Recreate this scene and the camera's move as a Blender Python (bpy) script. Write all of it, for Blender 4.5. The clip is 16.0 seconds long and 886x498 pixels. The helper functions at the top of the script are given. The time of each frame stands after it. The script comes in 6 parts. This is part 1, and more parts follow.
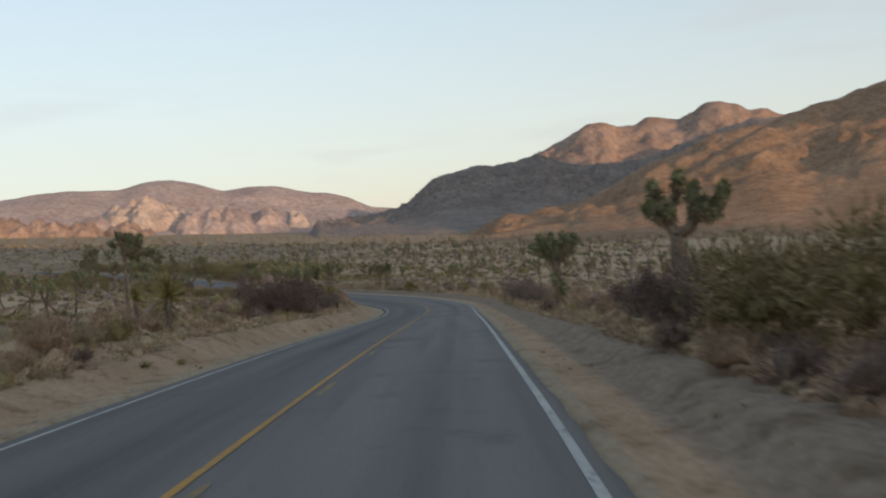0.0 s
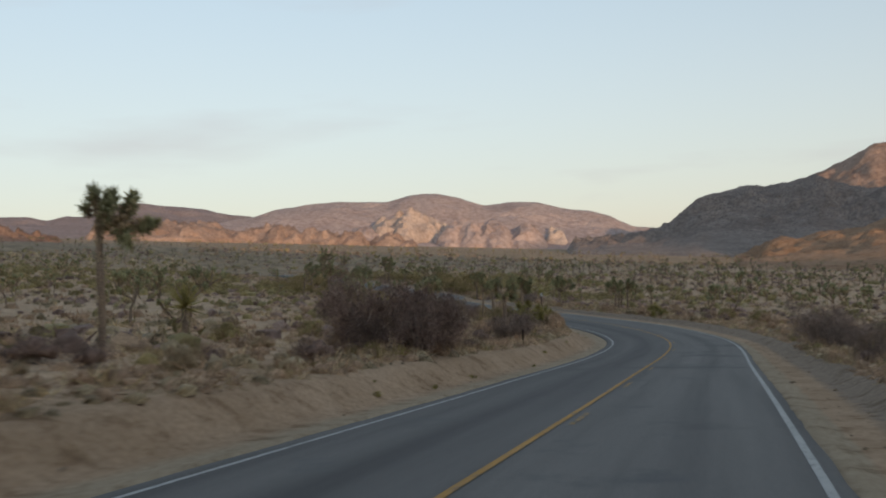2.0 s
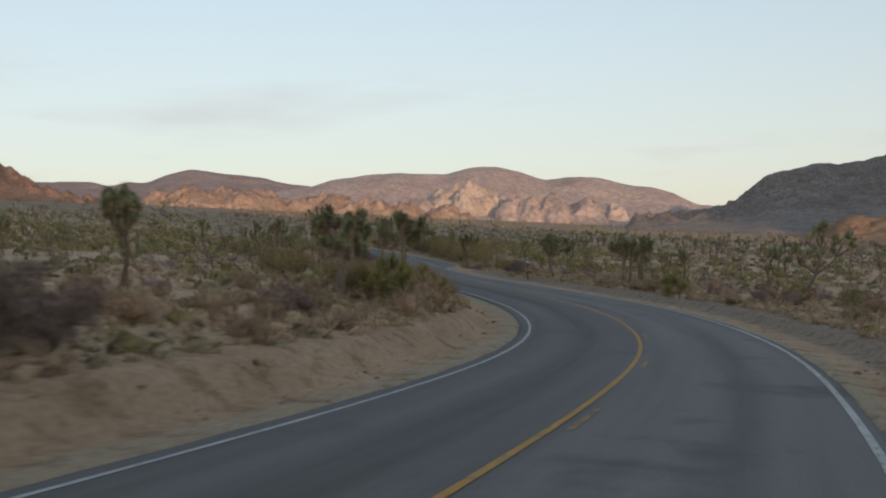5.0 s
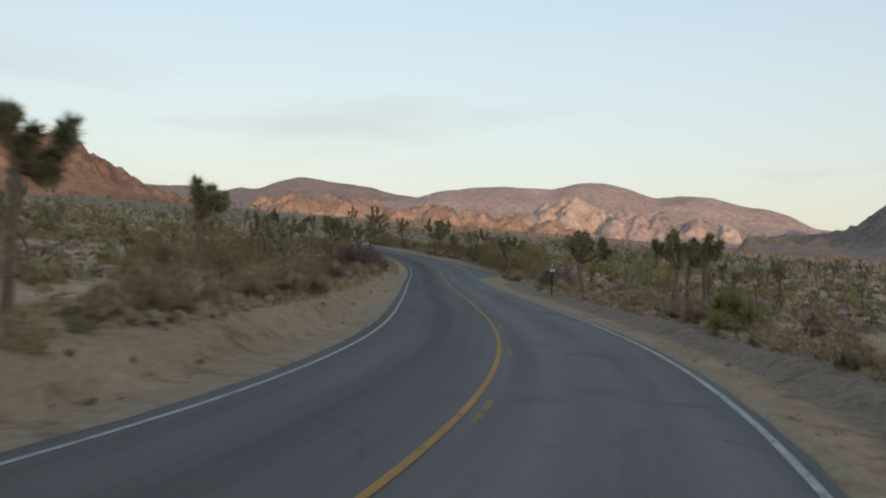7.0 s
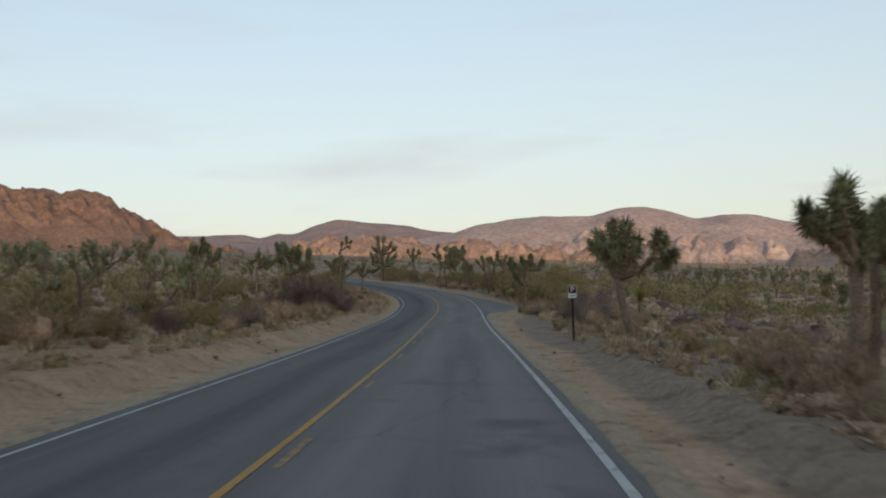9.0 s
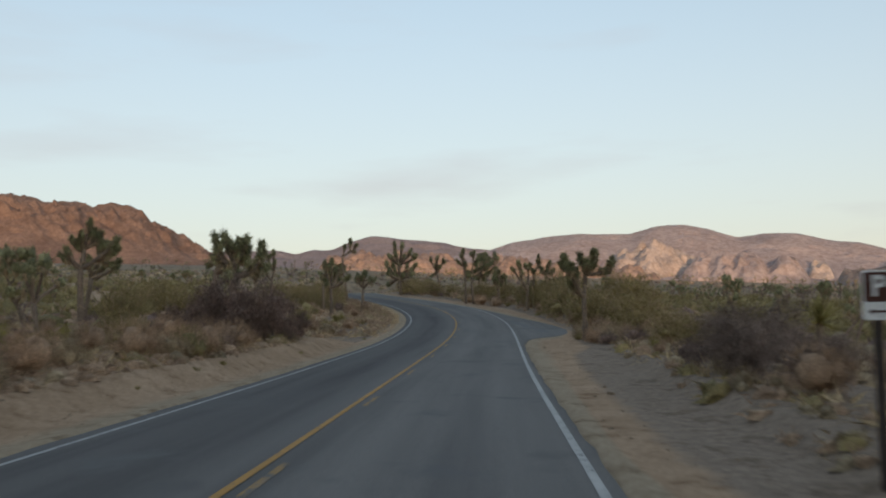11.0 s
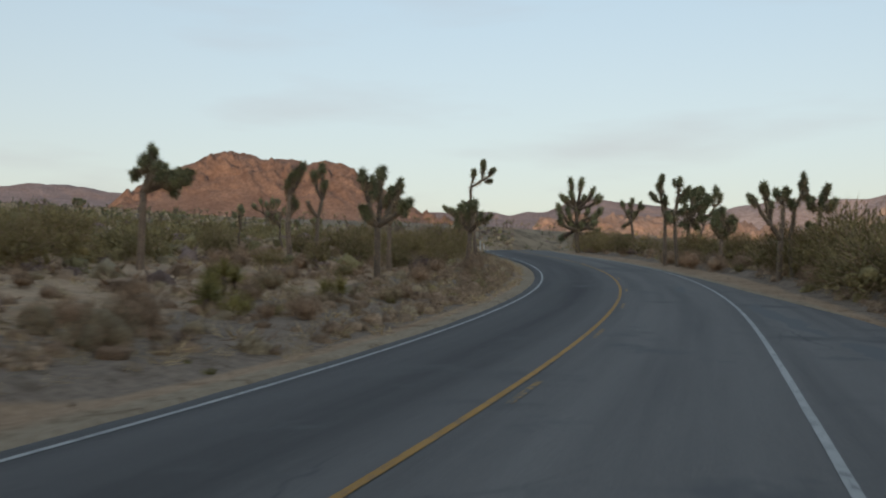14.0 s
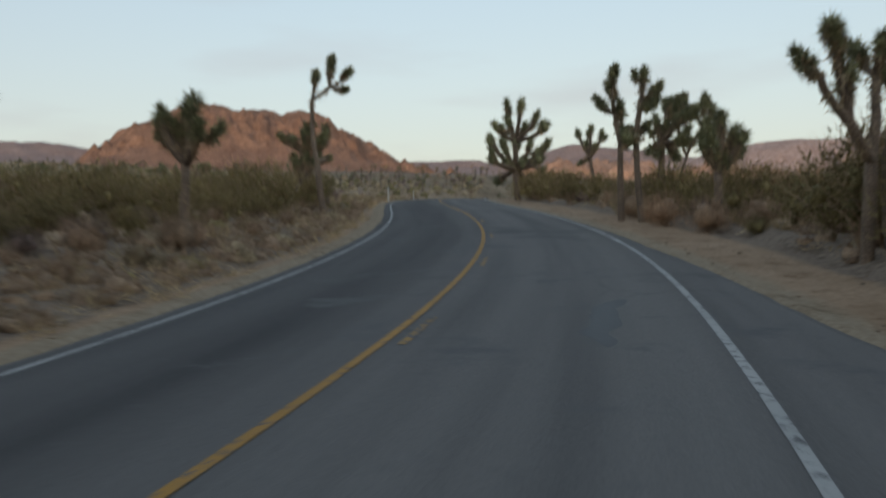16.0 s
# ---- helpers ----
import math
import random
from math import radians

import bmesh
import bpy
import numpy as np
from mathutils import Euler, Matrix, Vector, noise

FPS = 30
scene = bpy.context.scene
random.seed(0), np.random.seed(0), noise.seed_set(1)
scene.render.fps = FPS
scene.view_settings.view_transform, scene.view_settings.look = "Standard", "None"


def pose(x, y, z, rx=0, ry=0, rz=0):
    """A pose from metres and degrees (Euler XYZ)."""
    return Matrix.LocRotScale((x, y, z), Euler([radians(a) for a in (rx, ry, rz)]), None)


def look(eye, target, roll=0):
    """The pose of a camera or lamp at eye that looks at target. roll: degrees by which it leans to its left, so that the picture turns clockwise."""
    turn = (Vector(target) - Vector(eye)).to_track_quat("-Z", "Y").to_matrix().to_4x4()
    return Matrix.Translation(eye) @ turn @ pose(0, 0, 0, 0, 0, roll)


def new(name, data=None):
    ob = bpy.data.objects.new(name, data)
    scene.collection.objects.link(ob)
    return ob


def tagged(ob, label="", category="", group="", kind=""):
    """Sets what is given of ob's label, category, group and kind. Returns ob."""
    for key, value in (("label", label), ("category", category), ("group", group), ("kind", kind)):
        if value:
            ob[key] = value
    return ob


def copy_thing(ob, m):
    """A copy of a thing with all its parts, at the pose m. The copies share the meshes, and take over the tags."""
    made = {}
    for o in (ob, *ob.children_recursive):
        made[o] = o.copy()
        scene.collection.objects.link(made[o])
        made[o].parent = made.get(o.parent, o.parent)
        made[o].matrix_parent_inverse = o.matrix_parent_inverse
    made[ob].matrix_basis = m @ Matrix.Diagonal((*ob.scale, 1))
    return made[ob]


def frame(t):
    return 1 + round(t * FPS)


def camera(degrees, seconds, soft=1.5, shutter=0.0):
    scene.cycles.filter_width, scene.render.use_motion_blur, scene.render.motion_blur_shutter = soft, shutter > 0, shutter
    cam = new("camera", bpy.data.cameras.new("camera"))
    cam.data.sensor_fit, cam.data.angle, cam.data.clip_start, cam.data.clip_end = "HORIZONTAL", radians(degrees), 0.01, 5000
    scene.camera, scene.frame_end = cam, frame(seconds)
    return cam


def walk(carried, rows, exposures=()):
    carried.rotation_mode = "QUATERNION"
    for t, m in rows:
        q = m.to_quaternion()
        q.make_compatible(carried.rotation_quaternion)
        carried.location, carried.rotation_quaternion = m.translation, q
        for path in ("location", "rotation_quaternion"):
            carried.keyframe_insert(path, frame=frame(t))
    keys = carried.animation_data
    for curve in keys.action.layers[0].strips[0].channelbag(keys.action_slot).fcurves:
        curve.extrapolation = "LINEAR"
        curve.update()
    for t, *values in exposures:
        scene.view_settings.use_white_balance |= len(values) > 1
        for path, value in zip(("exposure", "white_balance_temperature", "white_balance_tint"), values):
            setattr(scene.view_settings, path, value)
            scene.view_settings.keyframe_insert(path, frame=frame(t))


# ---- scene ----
# ---- camera and its walk ----
cam = camera(47.88, 16.0, soft=2.0, shutter=0.4)
PATH = [  # seconds, x, y, z, tilt, lean, turn
    (0.0, 2.63, 0.14, 1.68, 89.35, 4.50, 4.24),
    (0.5, 2.23, 6.62, 1.38, 91.05, 3.21, 8.00),
    (1.0, 1.90, 13.13, 1.10, 91.73, 2.46, 12.97),
    (1.5, 1.52, 19.66, 0.84, 92.93, 1.50, 16.74),
    (2.0, 1.09, 26.20, 0.51, 91.23, 2.04, 19.06),
    (2.5, 0.72, 32.57, 0.14, 91.15, 2.38, 20.15),
    (3.0, 0.38, 38.99, -0.18, 90.10, 1.86, 19.94),
    (3.5, 0.02, 45.51, -0.58, 89.98, 1.15, 19.65),
    (4.0, -0.42, 52.15, -0.95, 89.93, 0.96, 20.63),
    (4.5, -0.88, 58.79, -1.33, 89.89, 0.78, 21.61),
    (5.0, -1.32, 65.40, -1.71, 89.85, 0.59, 22.59),
    (5.5, -1.74, 72.05, -2.04, 89.81, 0.41, 23.57),
    (6.0, -2.25, 78.73, -2.32, 89.76, 0.23, 24.55),
    (6.5, -3.14, 85.57, -2.56, 89.29, -0.80, 26.64),
    (7.0, -4.40, 92.46, -2.72, 90.62, -1.68, 28.73),
    (7.5, -6.16, 99.31, -2.87, 91.51, -0.85, 27.62),
    (8.0, -8.52, 105.97, -2.93, 92.50, -0.29, 27.55),
    (8.5, -11.24, 112.34, -2.99, 92.40, 1.89, 30.65),
    (9.0, -14.25, 118.54, -3.03, 92.66, 1.76, 31.17),
    (9.5, -17.45, 124.60, -3.07, 92.93, 1.63, 31.68),
    (10.0, -20.75, 130.56, -3.09, 93.19, 1.50, 32.20),
    (10.5, -24.09, 136.48, -3.11, 93.46, 1.37, 32.72),
    (11.0, -27.44, 142.39, -3.13, 93.73, 1.24, 33.23),
    (11.5, -30.83, 148.32, -3.11, 94.01, 2.41, 36.11),
    (12.0, -34.22, 154.28, -3.10, 93.46, 3.02, 38.32),
    (12.5, -37.71, 160.20, -3.07, 93.28, 2.38, 43.67),
    (13.0, -41.19, 166.17, -3.04, 93.85, 0.76, 43.73),
    (13.5, -44.76, 172.19, -3.00, 92.96, -0.02, 43.77),
    (14.0, -48.30, 178.30, -2.98, 91.69, -0.40, 45.51),
    (14.5, -51.88, 184.41, -2.81, 94.32, -2.29, 45.41),
    (15.0, -55.37, 190.54, -2.76, 93.07, -3.30, 43.33),
    (15.5, -58.89, 196.59, -2.58, 94.36, 1.90, 44.39),
    (16.0, -62.53, 202.30, -2.22, 88.79, 0.94, 44.76),
]
walk(cam, [(t, pose(*row)) for t, *row in PATH], [(0, 0.85, 7320, 11.5), (1, 0.90, 7320, 11.5), (2, 0.71, 7310, 11.5), (3, 0.71, 7300, 11.5), (7, 0.79, 7300, 11.5), (16, 0.64, 7150, 10)])

# ---- light: a low evening sun behind the viewer, and the sky ----
SUN = Vector((0.62, -0.77, 0.105)).normalized()
world = bpy.data.worlds.new("sky")
scene.world = world
world.use_nodes = True
wn, wl = world.node_tree.nodes, world.node_tree.links
sky = wn.new("ShaderNodeTexSky")
sky.sky_type = "NISHITA"
sky.sun_disc = False
sky.sun_elevation = math.asin(SUN.z)
sky.sun_rotation = math.atan2(SUN.x, SUN.y)
sky.altitude, sky.air_density, sky.dust_density, sky.ozone_density = 1200, 1.0, 1.2, 1.6
wn["Background"].inputs["Strength"].default_value = 0.15
even = wn.new("ShaderNodeGamma")             # thin high haze evens the sky out
even.inputs["Gamma"].default_value = 0.48
wl.new(sky.outputs[0], even.inputs["Color"])
clear = wn.new("ShaderNodeMix")
clear.data_type = "RGBA"
clear.inputs[0].default_value = 0.34
wl.new(even.outputs[0], clear.inputs[6])
wl.new(sky.outputs[0], clear.inputs[7])
# faint streaks of high cloud
way = wn.new("ShaderNodeTexCoord")
flat = wn.new("ShaderNodeMapping")
flat.inputs["Scale"].default_value = (1.6, 1.6, 9.0)
flat.inputs["Rotation"].default_value = (0.06, 0.05, 0.0)
wl.new(way.outputs["Generated"], flat.inputs["Vector"])
streak = wn.new("ShaderNodeTexNoise")
streak.inputs["Scale"].default_value, streak.inputs["Detail"].default_value = 1.7, 5
wl.new(flat.outputs[0], streak.inputs["Vector"])
thin = wn.new("ShaderNodeValToRGB")
thin.color_ramp.elements[0].position, thin.color_ramp.elements[1].position = 0.55, 0.80
thin.color_ramp.elements[0].color, thin.color_ramp.elements[1].color = (0.0, 0.0, 0.0, 1), (0.28, 0.28, 0.28, 1)
wl.new(streak.outputs["Fac"], thin.inputs[0])
# haze, thicker towards the horizon
split = wn.new("ShaderNodeSeparateXYZ")
wl.new(way.outputs["Generated"], split.inputs[0])
low = wn.new("ShaderNodeValToRGB")
low.color_ramp.elements[0].position, low.color_ramp.elements[1].position = 0.0, 0.34
low.color_ramp.elements[0].color, low.color_ramp.elements[1].color = (0.74, 0.74, 0.74, 1), (0.08, 0.08, 0.08, 1)
wl.new(split.outputs[2], low.inputs[0])
both = wn.new("ShaderNodeMix")
both.data_type, both.blend_type = "RGBA", "ADD"
both.inputs[0].default_value = 1.0
wl.new(thin.outputs[0], both.inputs[6])
wl.new(low.outputs[0], both.inputs[7])
haze = wn.new("ShaderNodeMix")
haze.data_type = "RGBA"
wl.new(both.outputs[2], haze.inputs[0])
wl.new(clear.outputs[2], haze.inputs[6])
haze.inputs[7].default_value = (1.27, 1.29, 1.46, 1)
lift = wn.new("ShaderNodeMix")
lift.data_type, lift.blend_type = "RGBA", "MULTIPLY"
lift.inputs[0].default_value = 1.0
wl.new(haze.outputs[2], lift.inputs[6])
lift.inputs[7].default_value = (1.62, 1.62, 1.62, 1)
wl.new(lift.outputs[2], wn["Background"].inputs["Color"])
sun = new("sun", bpy.data.lights.new("sun", "SUN"))
sun.data.energy, sun.data.angle, sun.data.color = 1.85, radians(0.6), (1.0, 0.66, 0.42)
sun.matrix_world = look(SUN * 100, (0, 0, 0))

# ---- the lie of the land ----
SCALE_Z = np.array([0.0, -0.72, -1.74, -2.93, -4.10, -4.82, -5.04, -5.11, -5.15, -5.08, -4.78, -3.97, -2.88, -1.76, -0.74, 0.10, 0.5, 0.4])
BEND = np.array([0.31, 0.48, 0.65, -0.42, 0.2, 0.53, -1.16, 3.98, 12.22, 11.81, 6.71, 1.95, -0.09, 0.82, -0.56, -0.56, 0.49, 1.79, 4.8, 7.0, 6.58, 4.28, 0.23, -4.5, -4.5, 0.0, 0.0]) / 1000
RS = np.arange(-80.0, 380.0, 0.5)          # metres along the road
_k = np.interp(RS, -12.84 + 12.84 * np.arange(len(BEND)), BEND)
_th = np.concatenate([[0], np.cumsum((_k[1:] + _k[:-1]) / 2 * 0.5)])
_i0 = 160
_th = _th - _th[_i0] + 0.05211
_dx, _dy = -np.sin(_th) * 0.5, np.cos(_th) * 0.5
_rx = np.concatenate([[0], np.cumsum((_dx[1:] + _dx[:-1]) / 2)])
_ry = np.concatenate([[0], np.cumsum((_dy[1:] + _dy[:-1]) / 2)])
_rx, _ry = _rx - _rx[_i0], _ry - _ry[_i0]


def glide(knots, vals, x):
    """A smooth curve through evenly spaced knots."""
    h = knots[1] - knots[0]
    u = np.clip((x - knots[0]) / h, 0, len(knots) - 1.001)
    i = u.astype(int)
    f = u - i
    m = np.gradient(vals)
    return vals[i] * (2*f**3 - 3*f**2 + 1) + m[i] * (f**3 - 2*f**2 + f) + vals[i+1] * (-2*f**3 + 3*f**2) + m[i+1] * (f**3 - f**2)


_zk = -12.84 + 21.4 * np.arange(len(SCALE_Z))
_rz = glide(_zk, SCALE_Z, RS)
_rz = _rz - _rz[_i0]


def on_road(s, d):
    """The plan place d metres right of the centre line, s metres along it, and the road's height and heading there."""
    s, d = np.asarray(s, float), np.asarray(d, float)
    th = np.interp(s, RS, _th)
    return np.interp(s, RS, _rx) + d * np.cos(th), np.interp(s, RS, _ry) + d * np.sin(th), np.interp(s, RS, _rz), th


def to_road(x, y):
    """Metres along the road and to the right of its centre line, for places in the plan."""
    x, y = np.ravel(x).astype(float), np.ravel(y).astype(float)
    s, d = np.empty_like(x), np.empty_like(x)
    qx, qy, qs, qt = _rx[::2], _ry[::2], RS[::2], _th[::2]
    for a in range(0, len(x), 20000):
        b = slice(a, a + 20000)
        i = ((x[b, None] - qx) ** 2 + (y[b, None] - qy) ** 2).argmin(1)
        ex, ey = x[b] - qx[i], y[b] - qy[i]
        s[b] = qs[i] + np.clip(-np.sin(qt[i]) * ex + np.cos(qt[i]) * ey, -1, 1)
        side = np.cos(qt[i]) * ex + np.sin(qt[i]) * ey
        d[b] = np.sign(side) * np.hypot(ex, ey)
        near = np.hypot(ex, ey) < 200
        d[b] = np.where(near & (np.abs(side) > 0.9 * np.hypot(ex, ey)), side, d[b])
    return s, d


def _hash(i, j, k):
    n = (i * 374761393 + j * 668265263 + k * 1274126177) & 0x7FFFFFFF
    n = ((n ^ (n >> 13)) * 1103515245) & 0x7FFFFFFF
    return ((n ^ (n >> 16)) & 0xFFFF) / 65535.0


def noise2(x, y, seed=0):
    x, y = np.asarray(x, float), np.asarray(y, float)
    i, j = np.floor(x).astype(np.int64), np.floor(y).astype(np.int64)
    u, w = x - i, y - j
    u, w = u*u*u*(u*(u*6 - 15) + 10), w*w*w*(w*(w*6 - 15) + 10)
    a, b, c, e = _hash(i, j, seed), _hash(i+1, j, seed), _hash(i, j+1, seed), _hash(i+1, j+1, seed)
    return (a*(1-u) + b*u)*(1-w) + (c*(1-u) + e*u)*w


def fbm(x, y, octaves=5, seed=0, ridged=False):
    out, amp, tot = 0.0, 1.0, 0.0
    for o in range(octaves):
        n = noise2(x * 2**o + 17.3*o, y * 2**o - 9.1*o, seed + o)
        out = out + amp * (np.abs(2*n - 1) if ridged else n)
        tot += amp
        amp *= 0.5
    return out / tot


def smooth(a, b, x):
    u = np.clip((x - a) / (b - a), 0, 1)
    return u * u * (3 - 2*u)


LANE_R, LANE_L = 3.53, 3.32                 # the white lines either side of the yellow one


def turnout(s):
    """How far the paving reaches past the right-hand white line."""
    return np.interp(s, [190, 194, 198, 199.5, 201.4, 203, 206, 209.6, 213, 216, 220, 228, 240, 252], [0.24, 0.30, 0.60, 1.05, 2.1, 2.7, 3.25, 3.4, 3.2, 2.85, 2.3, 1.3, 0.5, 0.24])



def berm(s):
    """How far to the right of the centre line the shoulder ends in a low gravel berm."""
    return np.interp(s, [0, 20, 60, 100, 140, 157, 178, 188], [4.9, 5.1, 5.5, 5.15, 5.3, 6.1, 6.7, 7.2])


def cross(s, d):
    """Height of the land against the road's, by the distance from its centre line."""
    a = np.abs(d)
    bank = 0.34 + 0.31 * smooth(15, 40, s) - 0.16 * smooth(120, 150, s) - 0.35 * smooth(192, 206, s)
    wob = 0.9 * (fbm(s / 7.0, d * 0 + 3.3, 3, 5) - 0.5)
    left = -0.10 * smooth(3.4, 4.2, a) + bank * smooth(4.75 + 0.5 * wob, 6.0 + 0.9 * wob, a) + 0.055 * np.maximum(a - 6.0, 0)
    end = turnout(s) + LANE_R
    lip = berm(s) + 0.35 * wob
    right = -0.02 * np.minimum(a, end) - 0.06 * smooth(end, end + 0.5, a) + 0.26 * smooth(lip - 0.15, lip + 0.55, a) * (1 - smooth(186, 197, s) * (1 - smooth(214, 240, s))) - 0.056 * np.maximum(a - 7.0, 0)
    rough = 0.16 * (fbm(s / 3.1, d / 3.1, 4, 11) - 0.5) * smooth(4.6, 7, a) + 0.05 * (fbm(s / 0.7, d / 0.7, 3, 23) - 0.5) * smooth(4.2, 5.2, a)
    rough = rough + 0.9 * (fbm(s / 26.0, d / 26.0, 3, 31) - 0.5) * smooth(9, 30, a)
    return np.where(d < 0, left, right) + rough


def land(x, y):
    """The ground's height at places in the plan."""
    shape = np.shape(x)
    x, y = np.ravel(x).astype(float), np.ravel(y).astype(float)
    s, d = to_road(x, y)
    near = np.interp(s, RS, _rz) + cross(s, d)
    far = 0.0061 * y - 0.063 * x - 6.0 + 9 * (fbm(x / 420, y / 420, 3, 41) - 0.5)
    w = np.exp(-(d / 190.0) ** 2)
    return (near * w + far * (1 - w)).reshape(shape)

# ---- materials ----


def material(name, rough=0.9, spec=0.2):
    m = bpy.data.materials.new(name)
    m.use_nodes = True
    b = m.node_tree.nodes["Principled BSDF"]
    b.inputs["Roughness"].default_value = rough
    b.inputs["Specular IOR Level"].default_value = spec
    return m, m.node_tree.nodes, m.node_tree.links, b


def ramp(nodes, links, source, stops):
    r = nodes.new("ShaderNodeValToRGB")
    while len(r.color_ramp.elements) < len(stops):
        r.color_ramp.elements.new(0.5)
    for e, (at, c) in zip(r.color_ramp.elements, stops):
        e.position, e.color = at, (*c, 1) if len(c) == 3 else c
    links.new(source, r.inputs[0])
    return r.outputs[0]


def grain(nodes, links, scale, detail=4, coords="Object", rough=0.6, stretch=None):
    tc = nodes.new("ShaderNodeTexCoord")
    n = nodes.new("ShaderNodeTexNoise")
    n.inputs["Scale"].default_value, n.inputs["Detail"].default_value, n.inputs["Roughness"].default_value = scale, detail, rough
    if stretch:
        mp = nodes.new("ShaderNodeMapping")
        mp.inputs["Scale"].default_value = stretch
        links.new(tc.outputs[coords], mp.inputs[0])
        links.new(mp.outputs[0], n.inputs["Vector"])
    else:
        links.new(tc.outputs[coords], n.inputs["Vector"])
    return n.outputs["Fac"]


def blend(nodes, links, fac, a, b, mode="MIX"):
    x = nodes.new("ShaderNodeMix")
    x.data_type, x.blend_type = "RGBA", mode
    for sock, val in ((x.inputs[0], fac), (x.inputs[6], a), (x.inputs[7], b)):
        if isinstance(val, (int, float)):
            sock.default_value = val
        elif isinstance(val, tuple):
            sock.default_value = (*val, 1)
        else:
            links.new(val, sock)
    return x.outputs[2]


def relief(nodes, links, bsdf, height, strength, distance=0.02):
    b = nodes.new("ShaderNodeBump")
    b.inputs["Strength"].default_value, b.inputs["Distance"].default_value = strength, distance
    links.new(height, b.inputs["Height"])
    links.new(b.outputs[0], bsdf.inputs["Normal"])


def sand_material():
    m, n, l, b = material("desert_sand", 0.95, 0.1)
    big = ramp(n, l, grain(n, l, 0.16, 5), [(0.3, (0.45, 0.305, 0.195)), (0.7, (0.60, 0.43, 0.29))])
    fine = ramp(n, l, grain(n, l, 3.0, 6), [(0.32, (0.66, 0.61, 0.57)), (0.58, (1, 1, 1))])
    c = blend(n, l, 0.8, big, fine, "MULTIPLY")
    # dry litter and pebbles between the plants
    lit = ramp(n, l, grain(n, l, 0.9, 5, rough=0.75), [(0.48, (0, 0, 0)), (0.66, (1, 1, 1))])
    c = blend(n, l, lit, c, (0.31, 0.235, 0.165))
    # the far plain, closely grown with low brush
    tc = n.new("ShaderNodeTexCoord")
    xyz = n.new("ShaderNodeSeparateXYZ")
    l.new(tc.outputs["Object"], xyz.inputs[0])
    km = n.new("ShaderNodeMath")
    km.operation = "MULTIPLY"
    km.inputs[1].default_value = 0.001
    out = n.new("ShaderNodeMath")
    out.operation = "MULTIPLY_ADD"
    out.inputs[1].default_value = -1.0
    l.new(xyz.outputs[0], out.inputs[0])
    l.new(xyz.outputs[1], out.inputs[2])
    l.new(out.outputs[0], km.inputs[0])
    away = ramp(n, l, km.outputs[0], [(0.44, (0, 0, 0)), (0.72, (1, 1, 1))])
    grown = ramp(n, l, grain(n, l, 0.12, 6, rough=0.75), [(0.38, (0.18, 0.135, 0.09)), (0.62, (0.40, 0.30, 0.20))])
    c = blend(n, l, away, c, grown)
    l.new(c, b.inputs["Base Color"])
    relief(n, l, b, grain(n, l, 7.0, 6), 0.6, 0.05)
    return m


def shoulder_material():
    m, n, l, b = material("road_shoulder_sand", 0.95, 0.1)
    big = ramp(n, l, grain(n, l, 0.35, 5), [(0.3, (0.41, 0.28, 0.18)), (0.7, (0.535, 0.38, 0.26))])
    fine = ramp(n, l, grain(n, l, 9.0, 6), [(0.3, (0.62, 0.58, 0.55)), (0.6, (1, 1, 1))])
    uv = n.new("ShaderNodeUVMap")
    sep = n.new("ShaderNodeSeparateXYZ")
    l.new(uv.outputs[0], sep.inputs[0])
    wav = n.new("ShaderNodeMath")
    wav.operation = "MULTIPLY_ADD"
    wav.inputs[1].default_value = 0.9
    l.new(grain(n, l, 0.7, 4), wav.inputs[0])
    l.new(sep.outputs[0], wav.inputs[2])
    gravel = ramp(n, l, wav.outputs[0], [(0.50, (1, 1, 1)), (0.72, (0, 0, 0))])
    wav.inputs[1].default_value = 0.35
    big = blend(n, l, gravel, big, (0.43, 0.34, 0.24))
    c = blend(n, l, 0.8, big, fine, "MULTIPLY")
    # stony soil with dry litter where the bare sand ends
    edge = n.new("ShaderNodeMath")
    edge.operation = "MULTIPLY_ADD"
    edge.inputs[1].default_value, edge.inputs[2].default_value = 0.2, 0.0
    l.new(sep.outputs[0], edge.inputs[0])
    frayed = n.new("ShaderNodeMath")
    frayed.operation = "MULTIPLY_ADD"
    frayed.inputs[1].default_value = 0.5
    l.new(grain(n, l, 1.6, 6, rough=0.75), frayed.inputs[0])
    l.new(edge.outputs[0], frayed.inputs[2])
    litter = ramp(n, l, frayed.outputs[0], [(0.72, (0, 0, 0)), (0.92, (1, 1, 1))])
    soil = ramp(n, l, grain(n, l, 6.0, 6, rough=0.8), [(0.35, (0.19, 0.145, 0.112)), (0.65, (0.38, 0.295, 0.225))])
    c = blend(n, l, litter, c, soil)
    damp = ramp(n, l, grain(n, l, 1.3, 5, rough=0.7), [(0.52, (1, 1, 1)), (0.64, (0.66, 0.62, 0.58))])
    c = blend(n, l, 1.0, c, damp, "MULTIPLY")
    l.new(c, b.inputs["Base Color"])
    relief(n, l, b, grain(n, l, 5.0, 7, rough=0.7), 0.9, 0.08)
    return m


